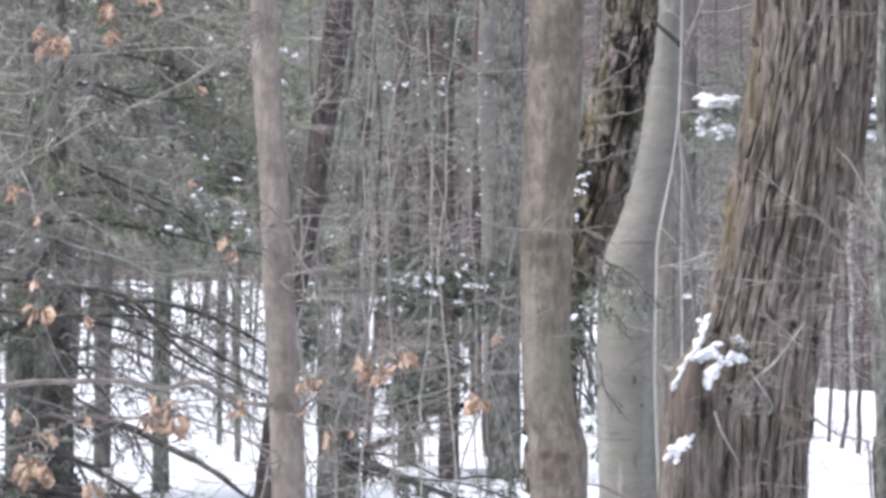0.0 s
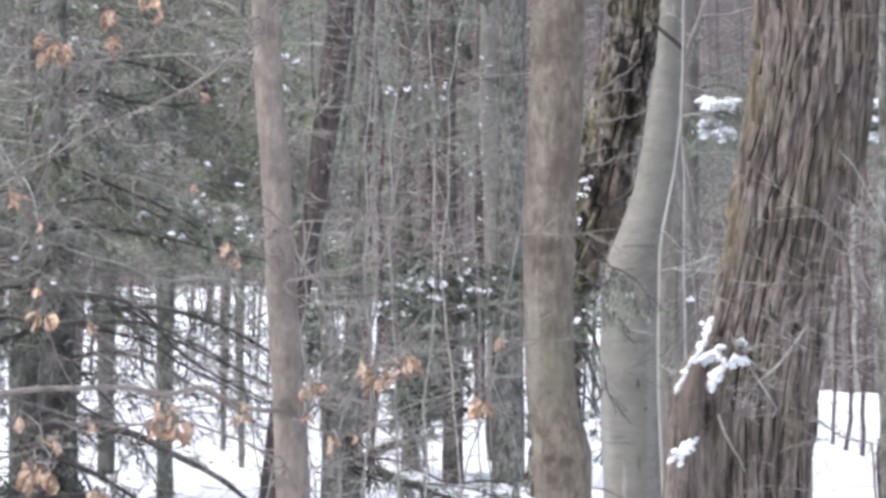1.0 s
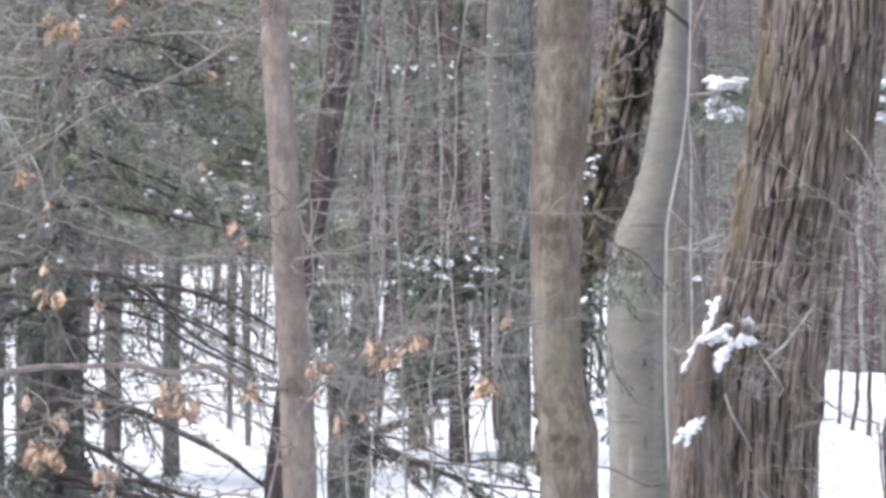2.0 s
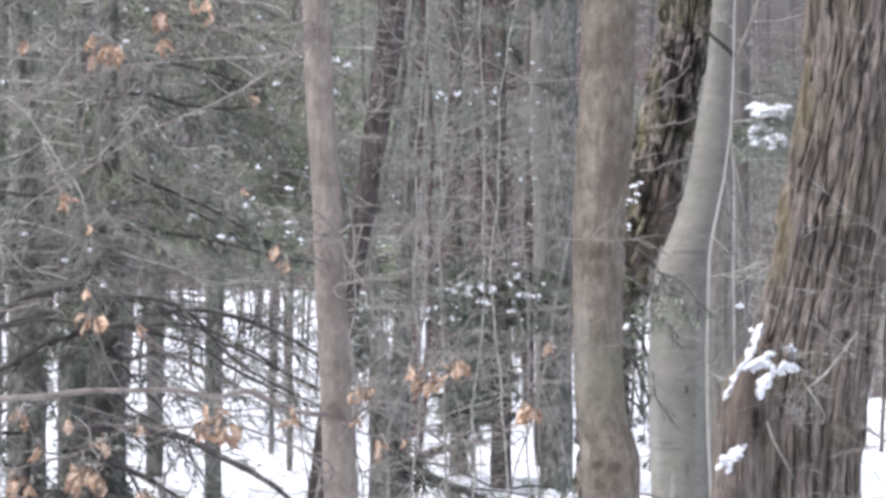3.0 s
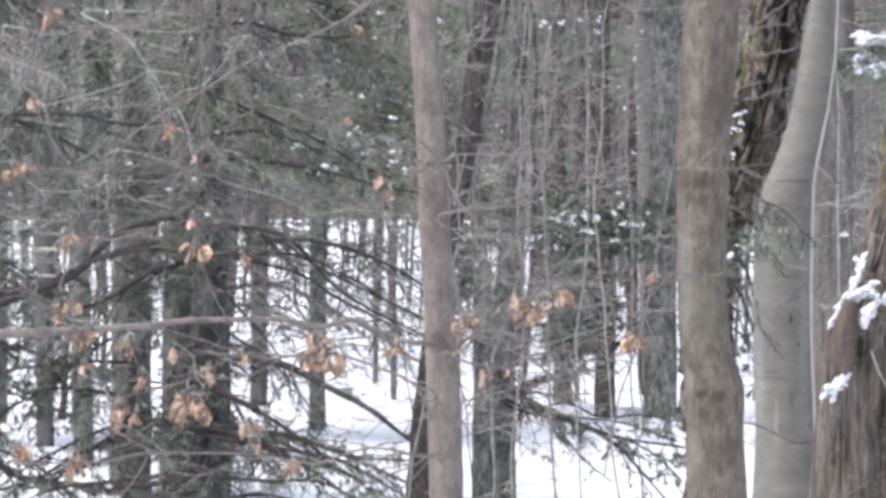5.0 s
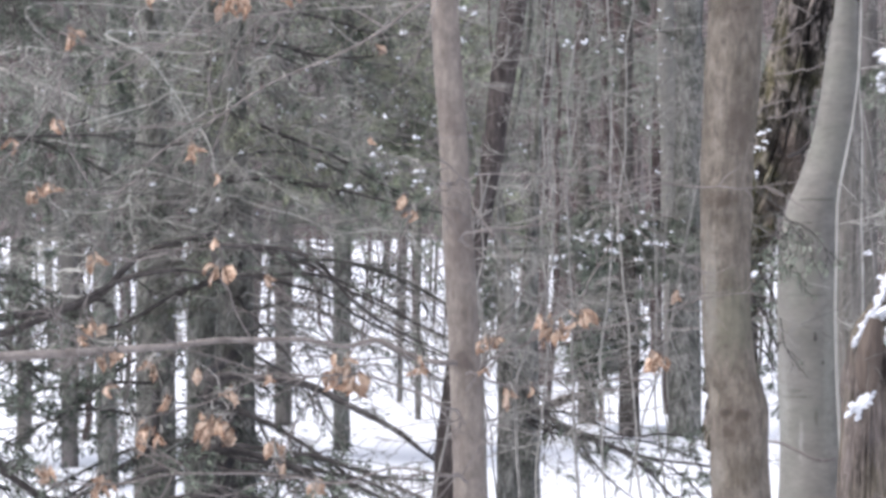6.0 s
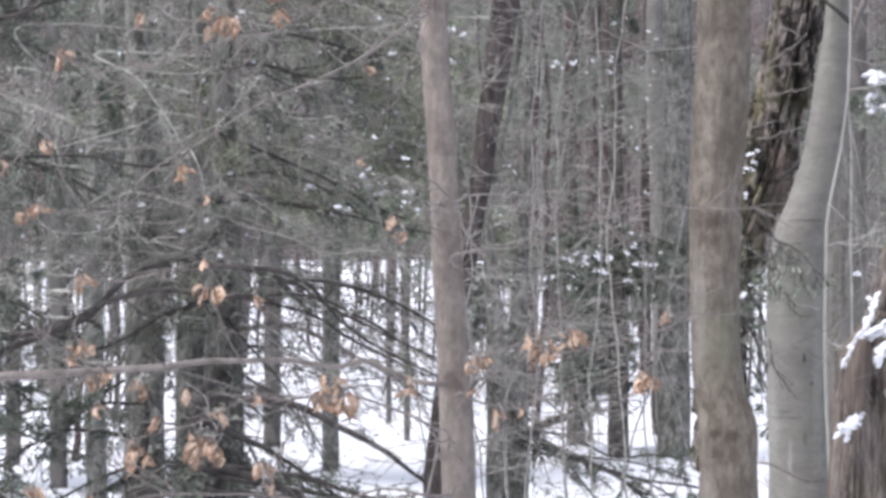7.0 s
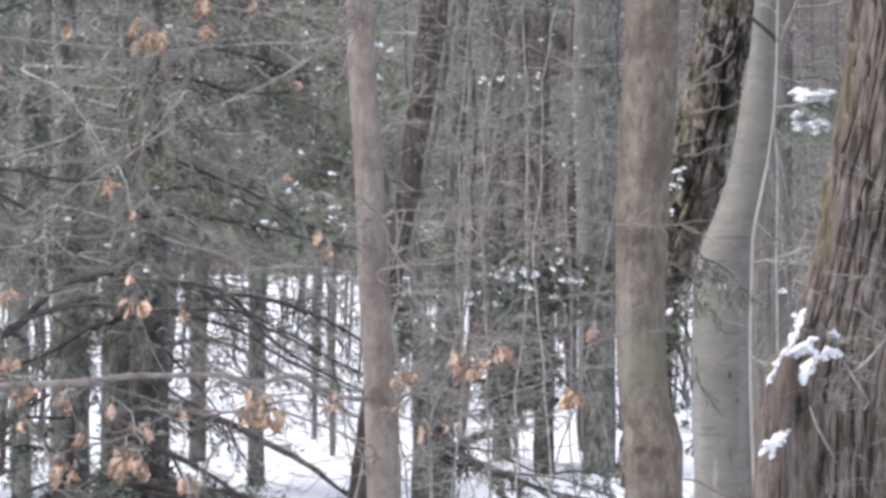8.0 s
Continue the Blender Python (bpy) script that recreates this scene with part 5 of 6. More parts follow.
caught_snow(THIN_HEMLOCK[0], [(-0.823, 22.0, 2.517), (-0.773, 22.0, 2.5), (-0.808, 22.0, 2.361), (-1.245, 22.0, 2.479), (-1.118, 22.0, 2.399), (-1.28, 22.0, 2.458), (-1.015, 22.0, 1.576), (-1.295, 22.0, 1.768), (-1.088, 22.0, 1.862), (-1.917, 23.6, 2.035), (-1.869, 23.6, 2.019), (-1.837, 23.6, 2.003), (-1.663, 23.6, 1.996), (-1.329, 23.6, 1.996), (-1.355, 23.6, 1.812), (-1.393, 23.6, 1.774), (-1.282, 23.6, 1.727), (-1.26, 23.6, 1.686), (-1.298, 23.6, 1.673), (-1.139, 23.6, 1.679), (-1.171, 23.6, 1.622), (-1.127, 23.6, 1.638), (-1.466, 23.6, 1.584), (-1.726, 23.6, 1.711), (-1.07, 23.6, 1.575), (-1.022, 23.6, 1.575), (-1.368, 23.6, 1.705)])
caught_snow(BACK_CONIFER[0], [(-0.423, 26.5, 1.142), (-0.369, 26.5, 1.152), (-0.334, 26.5, 1.071), (-0.423, 26.5, 1.088), (-0.654, 26.5, 1.27), (-0.6, 26.5, 1.287), (-0.778, 26.5, 1.259), (-0.725, 26.5, 1.259), (-0.565, 26.5, 1.465), (-0.814, 26.5, 1.355), (-0.334, 26.5, 2.484), (-0.245, 26.5, 2.502)])
caught_snow(PALE_TREE[0], [(0.256, 29.9, 2.838), (0.272, 29.9, 2.698), (0.244, 29.9, 2.69), (0.296, 29.9, 2.558), (0.264, 29.9, 2.458), (0.248, 29.9, 2.358), (0.288, 29.9, 2.318), (0.264, 29.9, 2.169), (0.285, 29.9, 2.017), (0.144, 29.9, 2.169), (0.184, 29.9, 2.017), (0.216, 29.9, 2.578), (0.312, 29.9, 2.778), (0.273, 29.9, 1.837), (0.249, 29.9, 1.696)], 0.6)
caught_snow(CONIFER[0], [(-0.273, 25.8, 1.268), (-0.249, 25.8, 1.258), (-0.152, 25.8, 1.303), (-0.093, 25.8, 1.296), (-0.066, 25.8, 1.289), (-0.031, 25.8, 1.268), (-0.1, 25.8, 1.206), (-0.062, 25.8, 1.206), (-0.041, 25.8, 1.199), (-0.169, 25.8, 1.251), (-0.239, 25.8, 1.182), (0.125, 25.8, 1.355), (0.145, 25.8, 1.361), (0.097, 25.8, 1.31), (0.176, 25.8, 1.24), (0.228, 25.8, 1.24), (0.263, 25.8, 1.23), (0.107, 25.8, 1.147), (-0.118, 25.8, 2.489), (-0.021, 25.8, 2.489), (-0.014, 25.8, 1.285), (-0.204, 25.8, 1.313)])
caught_snow(MAPLE, [(0.45, 14.4, 1.285)])
caught_snow(LEANER, [(0.576, 16.72, 1.817), (0.55, 16.72, 1.805), (0.559, 16.72, 1.772), (0.554, 16.72, 1.745), (0.536, 16.72, 1.738), (0.525, 16.72, 1.644)], 0.6)
snow_clump(SLENDER[0], (1.483, 25.6, 1.185), 0.05, 0.03)


# ---- dry leaves on the young beech ----
def leaf_meshes():
    out = []
    rng = np.random.default_rng(31)
    for k in range(7):
        n, L = 8, 1.0
        curl, fold, twist = rng.uniform(-1.4, 1.6), rng.uniform(0.4, 1.1), rng.uniform(-1.2, 1.2)
        v, f = [], []
        for i in range(n + 1):
            t = i / n
            w = 0.265 * math.sin(math.pi * min(t * 0.92 + 0.06, 1)) ** 0.8 + 0.004
            a = curl * t
            c = np.array([0, math.sin(a) * 0.4 * t, -t * L * (1 - 0.12 * abs(curl) * t)])
            for j, s in enumerate((-1, -0.5, 0, 0.5, 1)):
                lift = fold * abs(s) * w * (1.2 if abs(s) > 0.6 else 0.9) + 0.025 * math.sin(i * 2.6 + s * 3 + k)
                ca, sa = math.cos(twist * t), math.sin(twist * t)
                x, y = s * w * math.cos(fold * 0.9), lift
                v.append(c + np.array([x * ca - y * sa, x * sa + y * ca, 0.05 * abs(s)]) + rng.normal(0, 0.022, 3))
        for i in range(n):
            for j in range(4):
                q = i * 5 + j
                f.append([q, q + 1, q + 6, q + 5])
        form = Form()
        form.add(v, f)
        form.tube(np.array([[0, 0, 0.16], [0, 0.01, 0.08], [0, 0, -0.02]]), [0.012, 0.012, 0.015], 4)
        out.append(form.mesh("leaf", LEAF))
    return out


LEAVES = leaf_meshes()
BRANCHES = []


def beech_limb(line, thick):
    """A limb of the young beech, given by its line and its thickness at the trunk."""
    BRANCHES.append((line, thick))


beech_limb([(-0.415, 11.0, 1.136), (-0.475, 10.9, 1.145), (-0.526, 10.9, 1.157), (-0.57, 10.9, 1.174), (-0.614, 10.9, 1.193), (-0.655, 10.9, 1.206), (-0.688, 10.9, 1.196), (-0.732, 10.9, 1.186), (-0.783, 10.9, 1.196), (-0.849, 10.9, 1.203), (-0.967, 10.9, 1.199), (-1.114, 10.9, 1.196), (-1.261, 10.9, 1.184), (-1.408, 10.9, 1.173), (-1.644, 10.9, 1.161)], 0.0161)
beech_limb([(-0.465, 11.0, 2.107), (-0.468, 10.6, 2.077), (-0.546, 10.6, 2.032), (-0.702, 10.6, 1.94), (-0.83, 10.6, 1.886), (-0.972, 10.6, 1.802), (-1.1, 10.6, 1.717), (-1.199, 10.6, 1.645)], 0.0074)
beech_limb([(-0.467, 11.0, 2.152), (-0.484, 10.8, 2.14), (-0.585, 10.8, 2.136), (-0.701, 10.8, 2.124), (-0.846, 10.8, 2.069), (-0.99, 10.8, 2.04), (-1.135, 10.8, 1.988), (-1.28, 10.8, 1.968)], 0.0058)
beech_limb([(-0.438, 11.0, 1.606), (-0.456, 10.5, 1.589), (-0.505, 10.5, 1.57), (-0.562, 10.5, 1.549)], 0.0056)
beech_limb([(-0.929, 10.6, 1.202), (-0.975, 10.6, 1.286), (-1.003, 10.6, 1.371), (-1.032, 10.6, 1.452), (-1.143, 10.6, 1.432)], 0.0057)
beech_limb([(-0.413, 11.0, 1.06), (-0.372, 10.7, 1.118), (-0.35, 10.7, 1.147), (-0.264, 10.7, 1.19), (-0.178, 10.7, 1.226), (-0.092, 10.7, 1.24), (0.023, 10.7, 1.261), (0.152, 10.7, 1.319)], 0.0072)
beech_limb([(-0.408, 11.0, 0.979), (-0.446, 10.6, 1.037), (-0.517, 10.6, 1.08), (-0.645, 10.6, 1.13), (-0.759, 10.6, 1.13), (-0.901, 10.6, 1.115), (-1.043, 10.6, 1.051), (-1.228, 10.6, 0.995)], 0.0071)
beech_limb([(-0.403, 11.0, 0.824), (-0.456, 10.5, 0.881), (-0.569, 10.5, 0.902), (-0.752, 10.5, 0.86), (-0.963, 10.5, 0.874), (-1.244, 10.5, 0.86), (-1.47, 10.5, 0.853)], 0.007)
beech_limb([(-1.177, 10.4, 1.645), (-1.26, 10.4, 1.578), (-1.358, 10.4, 1.585), (-1.47, 10.4, 1.571)], 0.0042)
beech_limb([(-1.093, 10.4, 1.974), (-1.219, 10.4, 1.898), (-1.344, 10.4, 1.954), (-1.456, 10.4, 1.759)], 0.0042)
beech_limb([(-0.414, 11.0, 1.112), (-0.364, 10.7, 1.104), (-0.321, 10.7, 1.089), (-0.264, 10.7, 1.075), (-0.192, 10.7, 1.097), (-0.063, 10.7, 1.118), (0.095, 10.7, 1.144)], 0.0057)
beech_limb([(-1.132, 10.5, 1.437), (-1.23, 10.5, 1.409), (-1.329, 10.5, 1.402), (-1.427, 10.5, 1.268)], 0.0042)
beech_limb([(-0.437, 11.0, 1.599), (-0.382, 10.6, 1.61), (-0.318, 10.6, 1.62), (-0.19, 10.6, 1.645), (-0.034, 10.6, 1.609), (0.165, 10.6, 1.627)], 0.0057)
beech_limb([(-0.431, 11.0, 1.454), (-0.389, 10.8, 1.468), (-0.324, 10.8, 1.484), (-0.208, 10.8, 1.493), (-0.122, 10.8, 1.548), (0.067, 10.8, 1.531)], 0.0058)


def beech_branches():
    rng = np.random.default_rng(41)
    made = []
    for pts, w in BRANCHES:
        line, rad = smooth(pts, np.interp(np.arange(len(pts)), [0, 8, 11, 14], [w * 0.42, w * 0.38, w * 0.50, w * 0.78]) if w > 0.012 else np.linspace(w * 0.55, w * 0.25, len(pts)), 0.02)
        u = np.arange(len(line)) * 0.02
        line[:, 2] += (0.012 if w > 0.012 else 0.034) * (vnoise(u * 7, u * 0 + w * 900, 3) - 0.5) * np.clip(u * 6, 0, 1)
        line[:, 0] += 0.02 * (vnoise(u * 8, u * 0 + w * 500, 4) - 0.5) * np.clip(u * 6, 0, 1)
        f = Form()
        f.tube(line, rad, 7, knobbly(w * 0.25, 7))
        n = int(len(line) / 6)
        i = rng.integers(4, len(line) - 2, n)
        d = line[i + 1] - line[i]
        d /= np.linalg.norm(d, axis=1)[:, None]
        spray(f, rng, line[i], d + rng.normal(0, 1, (n, 3)) * [0.4, 0.6, 0.8] + [0, 0, 0.1], rng.uniform(0.10, 0.45, n), 0.0032, (4,), 0.16)
        made.append((part("branch", f, GREYTWIG, BEECH_TREE), line))
    return made


MADE = beech_branches()


def hang_leaf(place, size, rng, tilt=None):
    """A curled dry leaf at the end of a short twig that reaches to the nearest branch."""
    place = np.array(place)
    dist = [np.linalg.norm(line - place, axis=1).min() for _, line in MADE]
    ob, line = MADE[int(np.argmin(dist))]
    near = line[int(np.argmin(np.linalg.norm(line - place, axis=1)))]
    leaf = new("leaf", LEAVES[rng.integers(7)])
    leaf.parent = ob
    top = place + np.array([0, 0, size * 0.5])
    leaf.location, leaf.scale = top, (size * rng.uniform(0.8, 1.25), size, size)
    leaf.rotation_euler = (rng.normal(0, 0.45), rng.normal(0, 0.5) if tilt is None else tilt, rng.uniform(0, 6.28))
    return top + np.array([0, 0, size * 0.14]), near, ob


LEAF_BUNCHES = []


def leaf_bunch(place, count, spread, size):
    LEAF_BUNCHES.append((place, count, spread, size))


leaf_bunch((-0.98, 10.5, 2.053), 7, 0.035, 0.066)
leaf_bunch((-0.844, 10.6, 2.134), 2, 0.012, 0.07)
leaf_bunch((-0.836, 10.6, 2.072), 2, 0.014, 0.06)
leaf_bunch((-0.74, 10.7, 2.168), 2, 0.03, 0.06)
leaf_bunch((-1.081, 10.5, 1.676), 3, 0.014, 0.055)
leaf_bunch((-1.016, 10.5, 1.617), 1, 0.01, 0.05)
leaf_bunch((-0.632, 10.5, 1.707), 1, 0.01, 0.03)
leaf_bunch((-0.541, 10.5, 1.549), 2, 0.014, 0.05)
leaf_bunch((-0.524, 10.5, 1.518), 1, 0.008, 0.055)
leaf_bunch((-1.016, 10.5, 1.448), 1, 0.01, 0.04)
leaf_bunch((-1.008, 10.5, 1.373), 3, 0.02, 0.06)
leaf_bunch((-0.892, 10.5, 1.359), 1, 0.01, 0.045)
leaf_bunch((-0.702, 10.6, 1.13), 5, 0.045, 0.065)
leaf_bunch((-0.681, 10.6, 1.087), 3, 0.03, 0.075)
leaf_bunch((-0.508, 10.7, 1.125), 3, 0.025, 0.05)
leaf_bunch((-0.347, 10.7, 1.19), 4, 0.03, 0.05)
leaf_bunch((-0.343, 10.7, 1.115), 1, 0.01, 0.05)
leaf_bunch((-0.287, 10.7, 1.061), 2, 0.015, 0.055)
leaf_bunch((-0.235, 10.7, 1.078), 1, 0.01, 0.05)
leaf_bunch((-0.176, 10.6, 1.225), 7, 0.045, 0.055)
leaf_bunch((-0.105, 10.6, 1.25), 3, 0.016, 0.068)
leaf_bunch((0.144, 10.6, 1.314), 1, 0.012, 0.05)
leaf_bunch((0.088, 10.7, 1.144), 4, 0.026, 0.06)
leaf_bunch((-0.901, 10.6, 1.108), 1, 0.012, 0.05)
leaf_bunch((-1.033, 10.5, 0.993), 6, 0.035, 0.062)
leaf_bunch((-0.998, 10.5, 0.972), 4, 0.022, 0.075)
leaf_bunch((-1.061, 10.5, 1.124), 1, 0.01, 0.05)
leaf_bunch((-0.977, 10.5, 1.057), 2, 0.03, 0.05)
leaf_bunch((-1.365, 10.4, 1.961), 2, 0.014, 0.068)
leaf_bunch((-1.403, 10.4, 1.752), 1, 0.01, 0.05)
leaf_bunch((-1.458, 10.4, 1.571), 2, 0.015, 0.06)
leaf_bunch((-1.417, 10.4, 1.585), 2, 0.012, 0.05)
leaf_bunch((-1.185, 10.6, 2.072), 1, 0.01, 0.06)
leaf_bunch((-1.318, 10.5, 1.409), 2, 0.012, 0.062)
leaf_bunch((-1.359, 10.6, 1.225), 4, 0.03, 0.055)
leaf_bunch((-1.192, 10.6, 1.13), 3, 0.02, 0.055)
leaf_bunch((-1.15, 10.6, 1.044), 2, 0.012, 0.068)
leaf_bunch((-1.199, 10.6, 0.966), 3, 0.025, 0.065)
leaf_bunch((-1.168, 10.6, 0.949), 1, 0.01, 0.07)
leaf_bunch((-1.278, 10.6, 1.158), 2, 0.03, 0.05)
leaf_bunch((-1.315, 10.5, 0.846), 3, 0.025, 0.065)
leaf_bunch((-0.88, 10.6, 0.916), 3, 0.04, 0.05)
leaf_bunch((-0.773, 10.6, 0.824), 2, 0.03, 0.05)
leaf_bunch((-1.469, 10.6, 0.86), 3, 0.03, 0.055)
leaf_bunch((-1.32, 10.6, 1.158), 1, 0.01, 0.05)
leaf_bunch((-1.299, 10.6, 1.08), 1, 0.01, 0.05)
leaf_bunch((-1.518, 10.4, 1.696), 1, 0.01, 0.05)


def dry_leaves():
    rng = np.random.default_rng(43)
    twigs = {}
    for place, count, spread, size in LEAF_BUNCHES:
        node = np.array(place) + [0, 0, size * 0.75]
        dist = [np.linalg.norm(line - node, axis=1).min() for _, line in MADE]
        ob, line = MADE[int(np.argmin(dist))]
        near = line[int(np.argmin(np.linalg.norm(line - node, axis=1)))]
        twigs.setdefault(ob, []).append((node, near))
        for k in range(int(count * 2 + 0.5)):
            q = np.array(place) + rng.normal(0, spread * 0.52, 3) * [1, 0.8, 0.8]
            tip = hang_leaf(q, size * rng.uniform(0.65, 1.0), rng)[0]
            twigs[ob].append((tip, node))
    tip, near, ob = hang_leaf((-0.615, 10.55, 1.92), 0.066, rng, 1.05)
    twigs.setdefault(ob, []).append((tip, near))
    for ob, ends in twigs.items():
        f = Form()
        for tip, near in ends:
            mid = (np.array(tip) + near) / 2 + rng.normal(0, 0.012, 3)
            line, rad = smooth([near, mid, tip], [0.0022, 0.0016, 0.0012], 0.03)
            f.tube(line, rad, 4)
        tagged(part("leaf_spray", f, TWIG, ob), kind="stuff")


dry_leaves()


# ---- saplings and brushwood ----
def sapling(pts, wid, seed, twigs=26, long=0.5, bark=None, label="thin bare grey sapling with fine crooked twigs", sway=1.0):
    p = [np.array(q) for q in pts]
    if p[-1][2] > floor_at(p[-1][0], p[-1][1]):
        foot = p[-1] + (p[-1] - p[-2]) * 0.2
        foot[2] = floor_at(foot[0], foot[1]) - 0.05
        p.append(foot)
    p = p[::-1]
    line, rad = smooth(p, np.linspace(wid * 0.6, wid * 0.25, len(p)), 0.06)
    rng = np.random.default_rng(seed)
    u = np.arange(len(line)) * 0.06
    line[:, 0] += sway * (0.05 * (vnoise(u * 2.2, u * 0 + seed, 5) - 0.5)) + sway * 0.02 * (vnoise(u * 7, u * 0 + seed, 6) - 0.5)
    tree = thing("sapling", tuple(line[0]), label, "sapling", "saplings")
    f = Form()
    f.tube(line, rad, 6)
    part("stem", f, bark or TWIG, tree)
    g = Form()
    i = rng.integers(int(len(line) * 0.15), len(line) - 1, twigs)
    a = rng.choice([0, np.pi], twigs) + rng.normal(0, 0.7, twigs)
    spray(g, rng, line[i], np.stack([np.cos(a), 0.7 * np.sin(a), rng.normal(0.22, 0.3, twigs)], 1), long * rng.uniform(0.4, 1.3, twigs), max(wid * 0.18, 0.00014 * line[0][1]), (6, 3), 0.11)
    tagged(part("twig_spray", g, bark or TWIG, tree), kind="stuff")


sapling([(-0.169, 16.0, 2.595), (-0.202, 16.0, 2.338), (-0.24, 16.0, 2.145), (-0.266, 16.0, 1.823), (-0.277, 16.0, 1.501), (-0.309, 16.0, 1.137), (-0.386, 16.0, 0.836), (-0.412, 16.0, 0.575), (-0.416, 16.0, 0.322)], 0.0129, 201, 11)
sapling([(-0.301, 17.0, 2.566), (-0.31, 17.0, 2.065), (-0.301, 17.0, 1.564), (-0.315, 17.0, 0.925), (-0.328, 17.0, 0.242)], 0.0114, 202, 11)
sapling([(-0.078, 15.0, 2.372), (-0.153, 15.0, 2.221), (-0.189, 15.0, 2.01), (-0.201, 15.0, 1.568), (-0.189, 15.0, 1.005), (-0.169, 15.0, 0.301)], 0.0101, 203, 11)
sapling([(-0.541, 18.0, 1.658), (-0.577, 18.0, 1.513), (-0.625, 18.0, 1.368), (-0.613, 18.0, 0.886), (-0.589, 18.0, 0.041)], 0.0193, 204, 12)
sapling([(1.457, 14.0, 0.941), (1.419, 14.0, 0.904), (1.416, 14.0, 0.857), (1.427, 14.0, 0.763), (1.435, 14.0, 0.669)], 0.016, 205, 0, 0.3, LEANBARK)
sapling([(1.193, 14.1, 0.974), (1.259, 14.1, 0.956), (1.325, 14.1, 0.908), (1.373, 14.1, 0.895), (1.42, 14.1, 0.889), (1.439, 14.1, 0.738), (1.447, 14.1, 0.662)], 0.010, 215, 4, 0.25, GREYTWIG)
sapling([(0.906, 15.8, 2.71), (0.896, 15.8, 2.456), (0.887, 15.8, 2.244), (0.881, 15.8, 2.032), (0.87, 15.8, 1.926), (0.856, 15.8, 1.82), (0.835, 15.8, 1.715), (0.813, 15.8, 1.609), (0.801, 15.8, 1.524), (0.797, 15.8, 1.354), (0.797, 15.8, 1.1), (0.803, 15.8, 0.846), (0.814, 15.8, 0.549)], 0.0125, 206, 4, 0.2, PALE, "thin pale sapling close against the grey beech", 0.2)
sapling([(1.059, 19.0, 2.374), (1.065, 19.0, 2.069), (1.072, 19.0, 1.814), (1.077, 19.0, 1.509), (1.08, 19.0, 1.101), (1.08, 19.0, 0.591)], 0.012, 230, 5, 0.3, PALE, "thin pale sapling beside a grey trunk", 0.3)
sapling([(1.123, 12.0, 1.829), (1.165, 12.0, 1.787), (1.21, 12.0, 1.711), (1.242, 12.0, 1.647), (1.289, 12.0, 1.558), (1.321, 12.0, 1.381), (1.329, 12.0, 0.802)], 0.0062, 207, 18, 0.5)
sapling([(1.408, 13.0, 2.565), (1.422, 13.0, 2.13), (1.429, 13.0, 1.607), (1.444, 13.0, 0.736)], 0.010, 231, 20, 0.7, GREYTWIG)
sapling([(0.174, 13.5, 2.512), (0.119, 13.5, 1.969), (0.101, 13.5, 1.571), (0.119, 13.5, 1.064), (0.128, 13.5, 0.25)], 0.0072, 221, 7, 0.6)
sapling([(-0.046, 14.2, 2.559), (-0.027, 14.2, 1.988), (-0.036, 14.2, 1.57), (-0.065, 14.2, 1.037), (-0.084, 14.2, 0.275)], 0.0076, 222, 7, 0.6)
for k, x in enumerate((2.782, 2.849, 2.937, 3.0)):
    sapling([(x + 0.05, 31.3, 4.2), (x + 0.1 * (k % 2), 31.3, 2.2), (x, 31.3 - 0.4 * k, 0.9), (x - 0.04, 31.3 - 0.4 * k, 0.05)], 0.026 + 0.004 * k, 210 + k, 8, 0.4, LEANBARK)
rng = np.random.default_rng(66)
for k in range(30):
    d = rng.uniform(25, 48)
    x = rng.uniform(-0.145, -0.035) * d if k < 24 else rng.uniform(-0.03, 0.02) * d
    z, h = floor_at(x, d), rng.uniform(2.2, 4.5)
    lean, bow = rng.normal(0, 0.05), rng.normal(0, 0.06)
    sapling([(x + lean * h, d, z + h), (x + lean * h * 0.6 + bow, d, z + h * 0.6), (x + lean * h * 0.3 + bow, d, z + h * 0.3), (x, d, z)], rng.uniform(0.02, 0.045), 400 + k, 9, 0.5, LEANBARK, "thin dark bare sapling rising straight from the snow")
rng = np.random.default_rng(77)
for k in range(44):
    d = rng.uniform(13.5, 31)
    b = rng.uniform(-0.155, 0.118)
    h = rng.uniform(1.8, 4.2)
    x = b * d
    z = floor_at(x, d)
    if not -0.085 < b < 0.085 or d < 18.6 and -0.042 < b < -0.016 or d < 24 and b < -0.042 and k % 3:
        continue
    lean = rng.normal(0, 0.12)
    bow = rng.normal(0, 0.15)
    sapling([(x + lean * h, d, z + h), (x + lean * h * 0.6 + bow, d + 0.1, z + h * 0.62), (x + lean * 0.3 * h + bow * 0.7, d, z + h * 0.3), (x, d, z)], rng.uniform(0.006, 0.011), 300 + k, 15, 0.65)


rng = np.random.default_rng(88)
for k in range(9):
    d = rng.uniform(45, 58)
    x = rng.uniform(0.086, 0.112) * d
    z, h = floor_at(x, d), rng.uniform(5.5, 8)
    lean, bow = rng.normal(0, 0.03), rng.normal(0, 0.1)
    sapling([(x + lean * h, d, z + h), (x + lean * h * 0.6 + bow, d, z + h * 0.6), (x + lean * h * 0.3 + bow, d, z + h * 0.3), (x, d, z)], rng.uniform(0.03, 0.07), 500 + k, 22, 0.9)


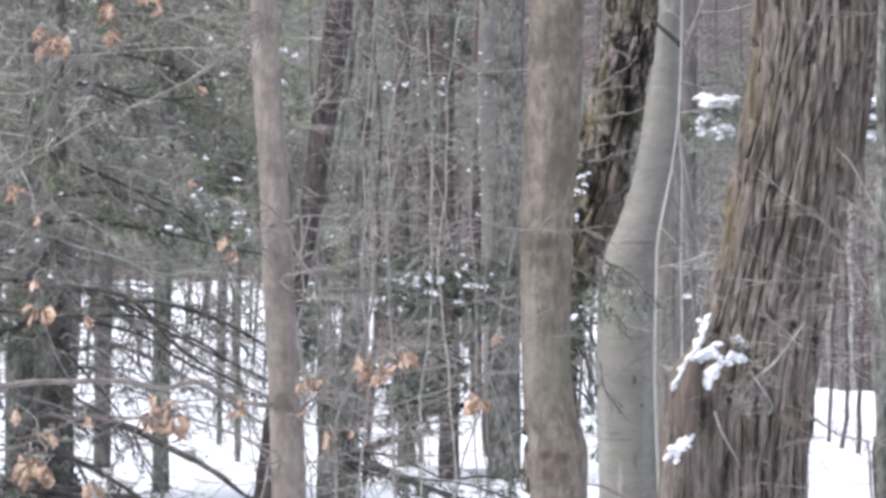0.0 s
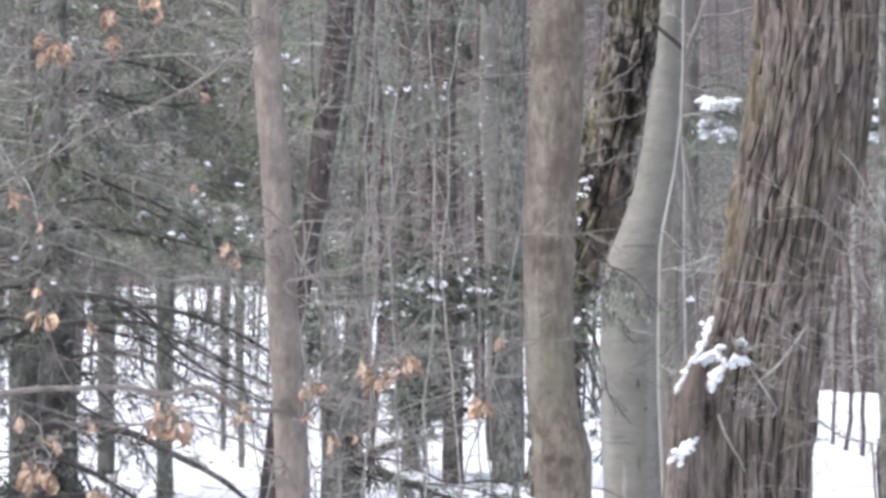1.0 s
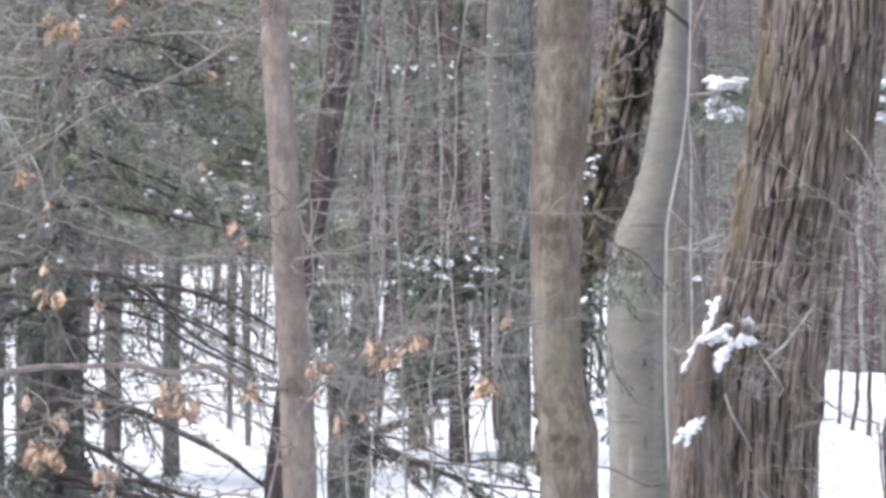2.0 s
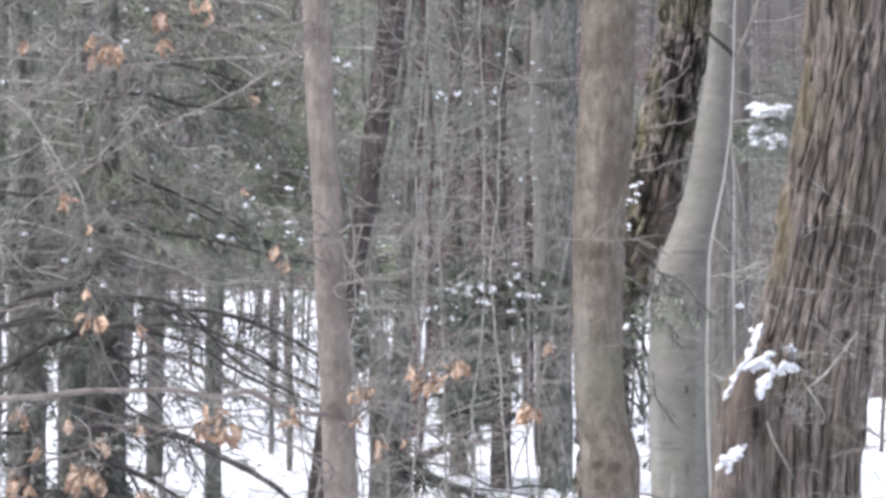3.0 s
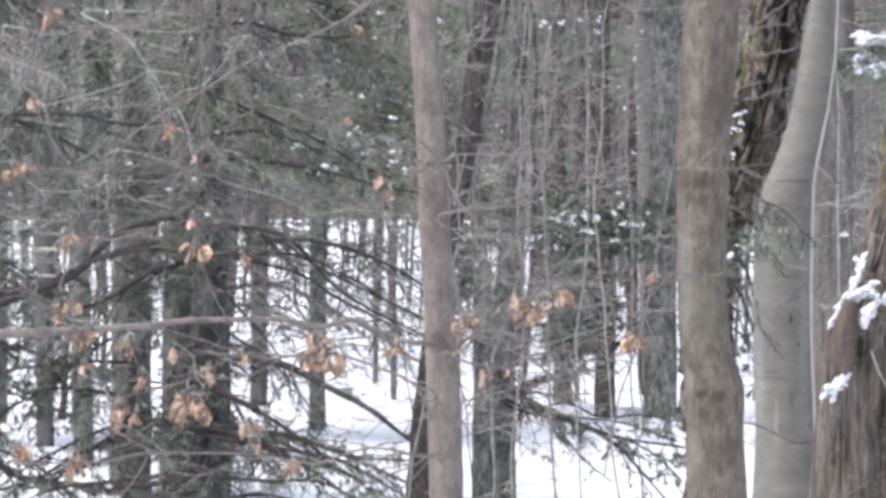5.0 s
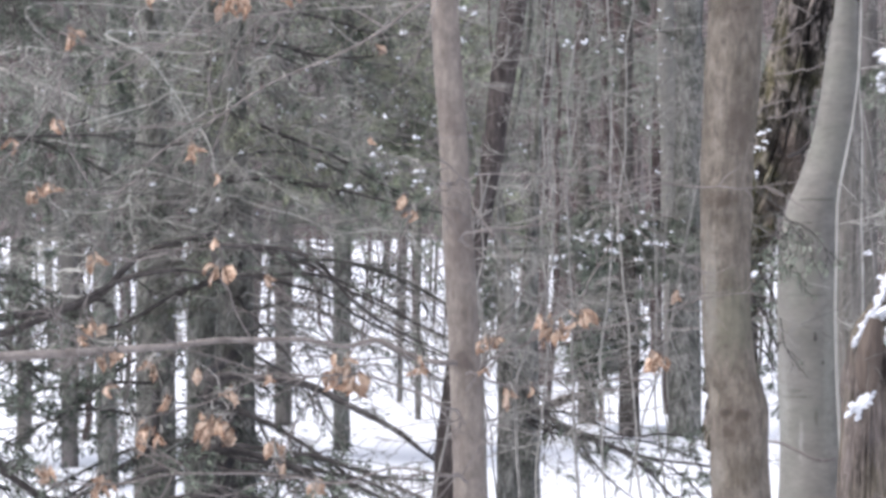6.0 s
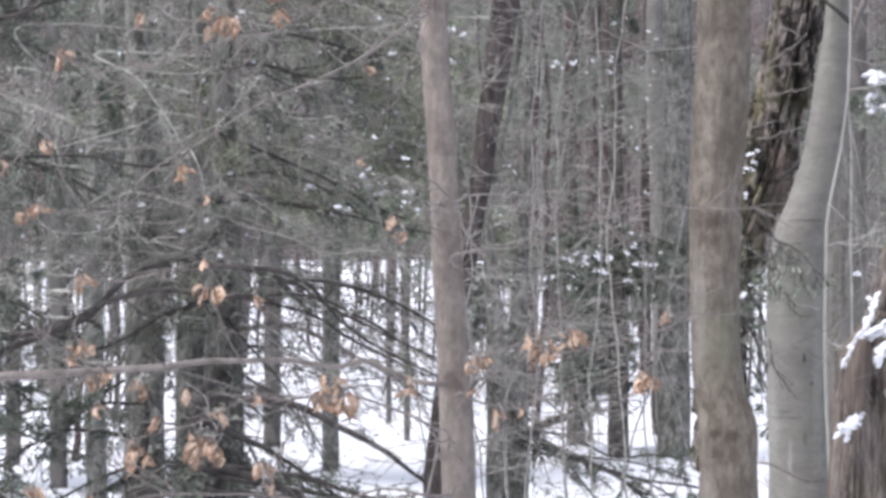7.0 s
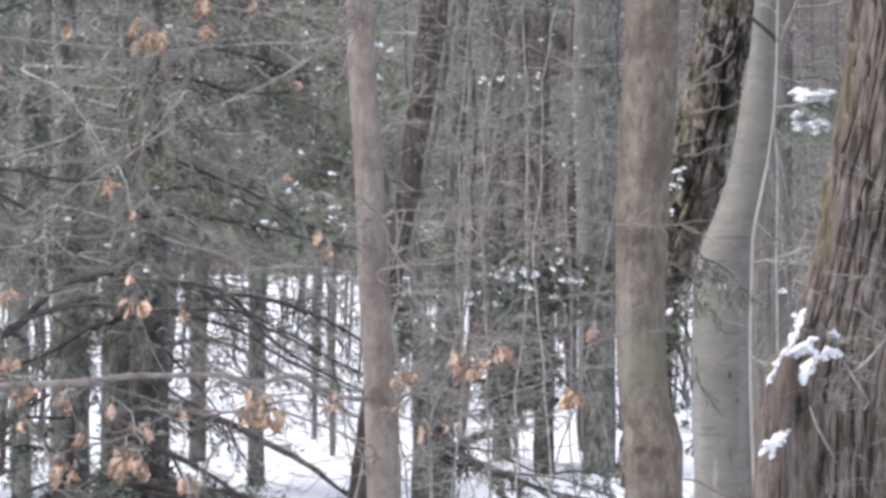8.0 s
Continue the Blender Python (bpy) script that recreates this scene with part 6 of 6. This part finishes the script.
def fallen_log():
    log = thing("fallen_log", (-0.3, 29.0, 0.0), "dark fallen log propped on a short stub over the snow", "log")
    f = Form()
    ln, rd = smooth([(-0.124, 29.0, 0.177), (-0.268, 29.0, 0.158), (-0.404, 29.0, 0.13), (-0.56, 29.0, 0.06), (-0.715, 29.0, -0.056)], [0.022, 0.026, 0.028, 0.03, 0.032], 0.05)
    f.tube(ln, rd, 12, furrowed(5, 0.005, 3))
    part("trunk", f, DARKBARK, log)
    g = Form()
    ln, rd = smooth([(-0.156, 29.0, 0.169), (-0.152, 29.0, 0.06), (-0.156, 29.0, -0.025)], [0.014, 0.015, 0.018], 0.04)
    g.tube(ln, rd, 10, furrowed(5, 0.004, 4))
    part("stub", g, DARKBARK, log)


fallen_log()
bough(BACK_CONIFER[0], [(-0.248, 28.0, 0.714), (-0.264, 28.5, 0.507), (-0.214, 28.5, 0.354), (-0.168, 28.5, 0.221)], 0.008, 981, 1.0, 0.3, 0.03, 1, hang=0.6)
bough(BACK_CONIFER[0], [(-0.248, 28.0, 0.789), (-0.187, 28.4, 0.587), (-0.122, 28.4, 0.416), (-0.107, 28.4, 0.245)], 0.008, 982, 1.0, 0.28, 0.03, 1, hang=0.6)


# ---- distant conifer boughs ----
def far_boughs():
    rng = np.random.default_rng(91)
    f, g = Form(), Form()
    for (x, y, z), wide, high, n in [((-1.124, 33.0, 3.122), 0.30, 0.45, 60), ((-0.405, 36.0, 2.802), 0.6, 0.14, 60), ((0.222, 36.0, 2.753), 0.45, 0.12, 45), ((-0.937, 38.0, 2.537), 0.5, 0.5, 40), ((-0.129, 40.0, 1.997), 0.7, 0.5, 40),
                                     ((2.442, 36.0, 2.102), 0.5, 0.5, 60), ((3.749, 38.0, 1.977), 0.6, 0.6, 40), ((-1.568, 34.0, 2.074), 0.6, 0.5, 70), ((-2.434, 34.0, 3.168), 0.8, 0.5, 70), ((-3.801, 34.0, 2.986), 0.9, 0.6, 70), ((-0.632, 38.0, 3.505), 0.7, 0.25, 30)]:
        st = np.array([x, y, z]) + rng.normal(0, 1, (n, 3)) * [wide, 1.5, high]
        lines = spray(f, rng, st, rng.normal(0, 1, (n, 3)) * [1, 0.6, 0.3] - [0, 0, 0.15], rng.uniform(0.3, 0.7, n), 0.004, (5, 3), 0.1, -0.03)
        for tl, per in zip(lines, (8, 7, 5)):
            g.blades(rng, tl, per, (0.03, 0.06), (0.004, 0.008))
    ob = tagged(new("far_conifer_boughs", f.mesh("far_conifer_boughs", LIMBTWIG)), "distant grey-green conifer boughs among bare trunks", "conifer foliage", kind="stuff")
    tagged(part("needles", g, NEEDLE, ob, soft=False), kind="stuff")


far_boughs()
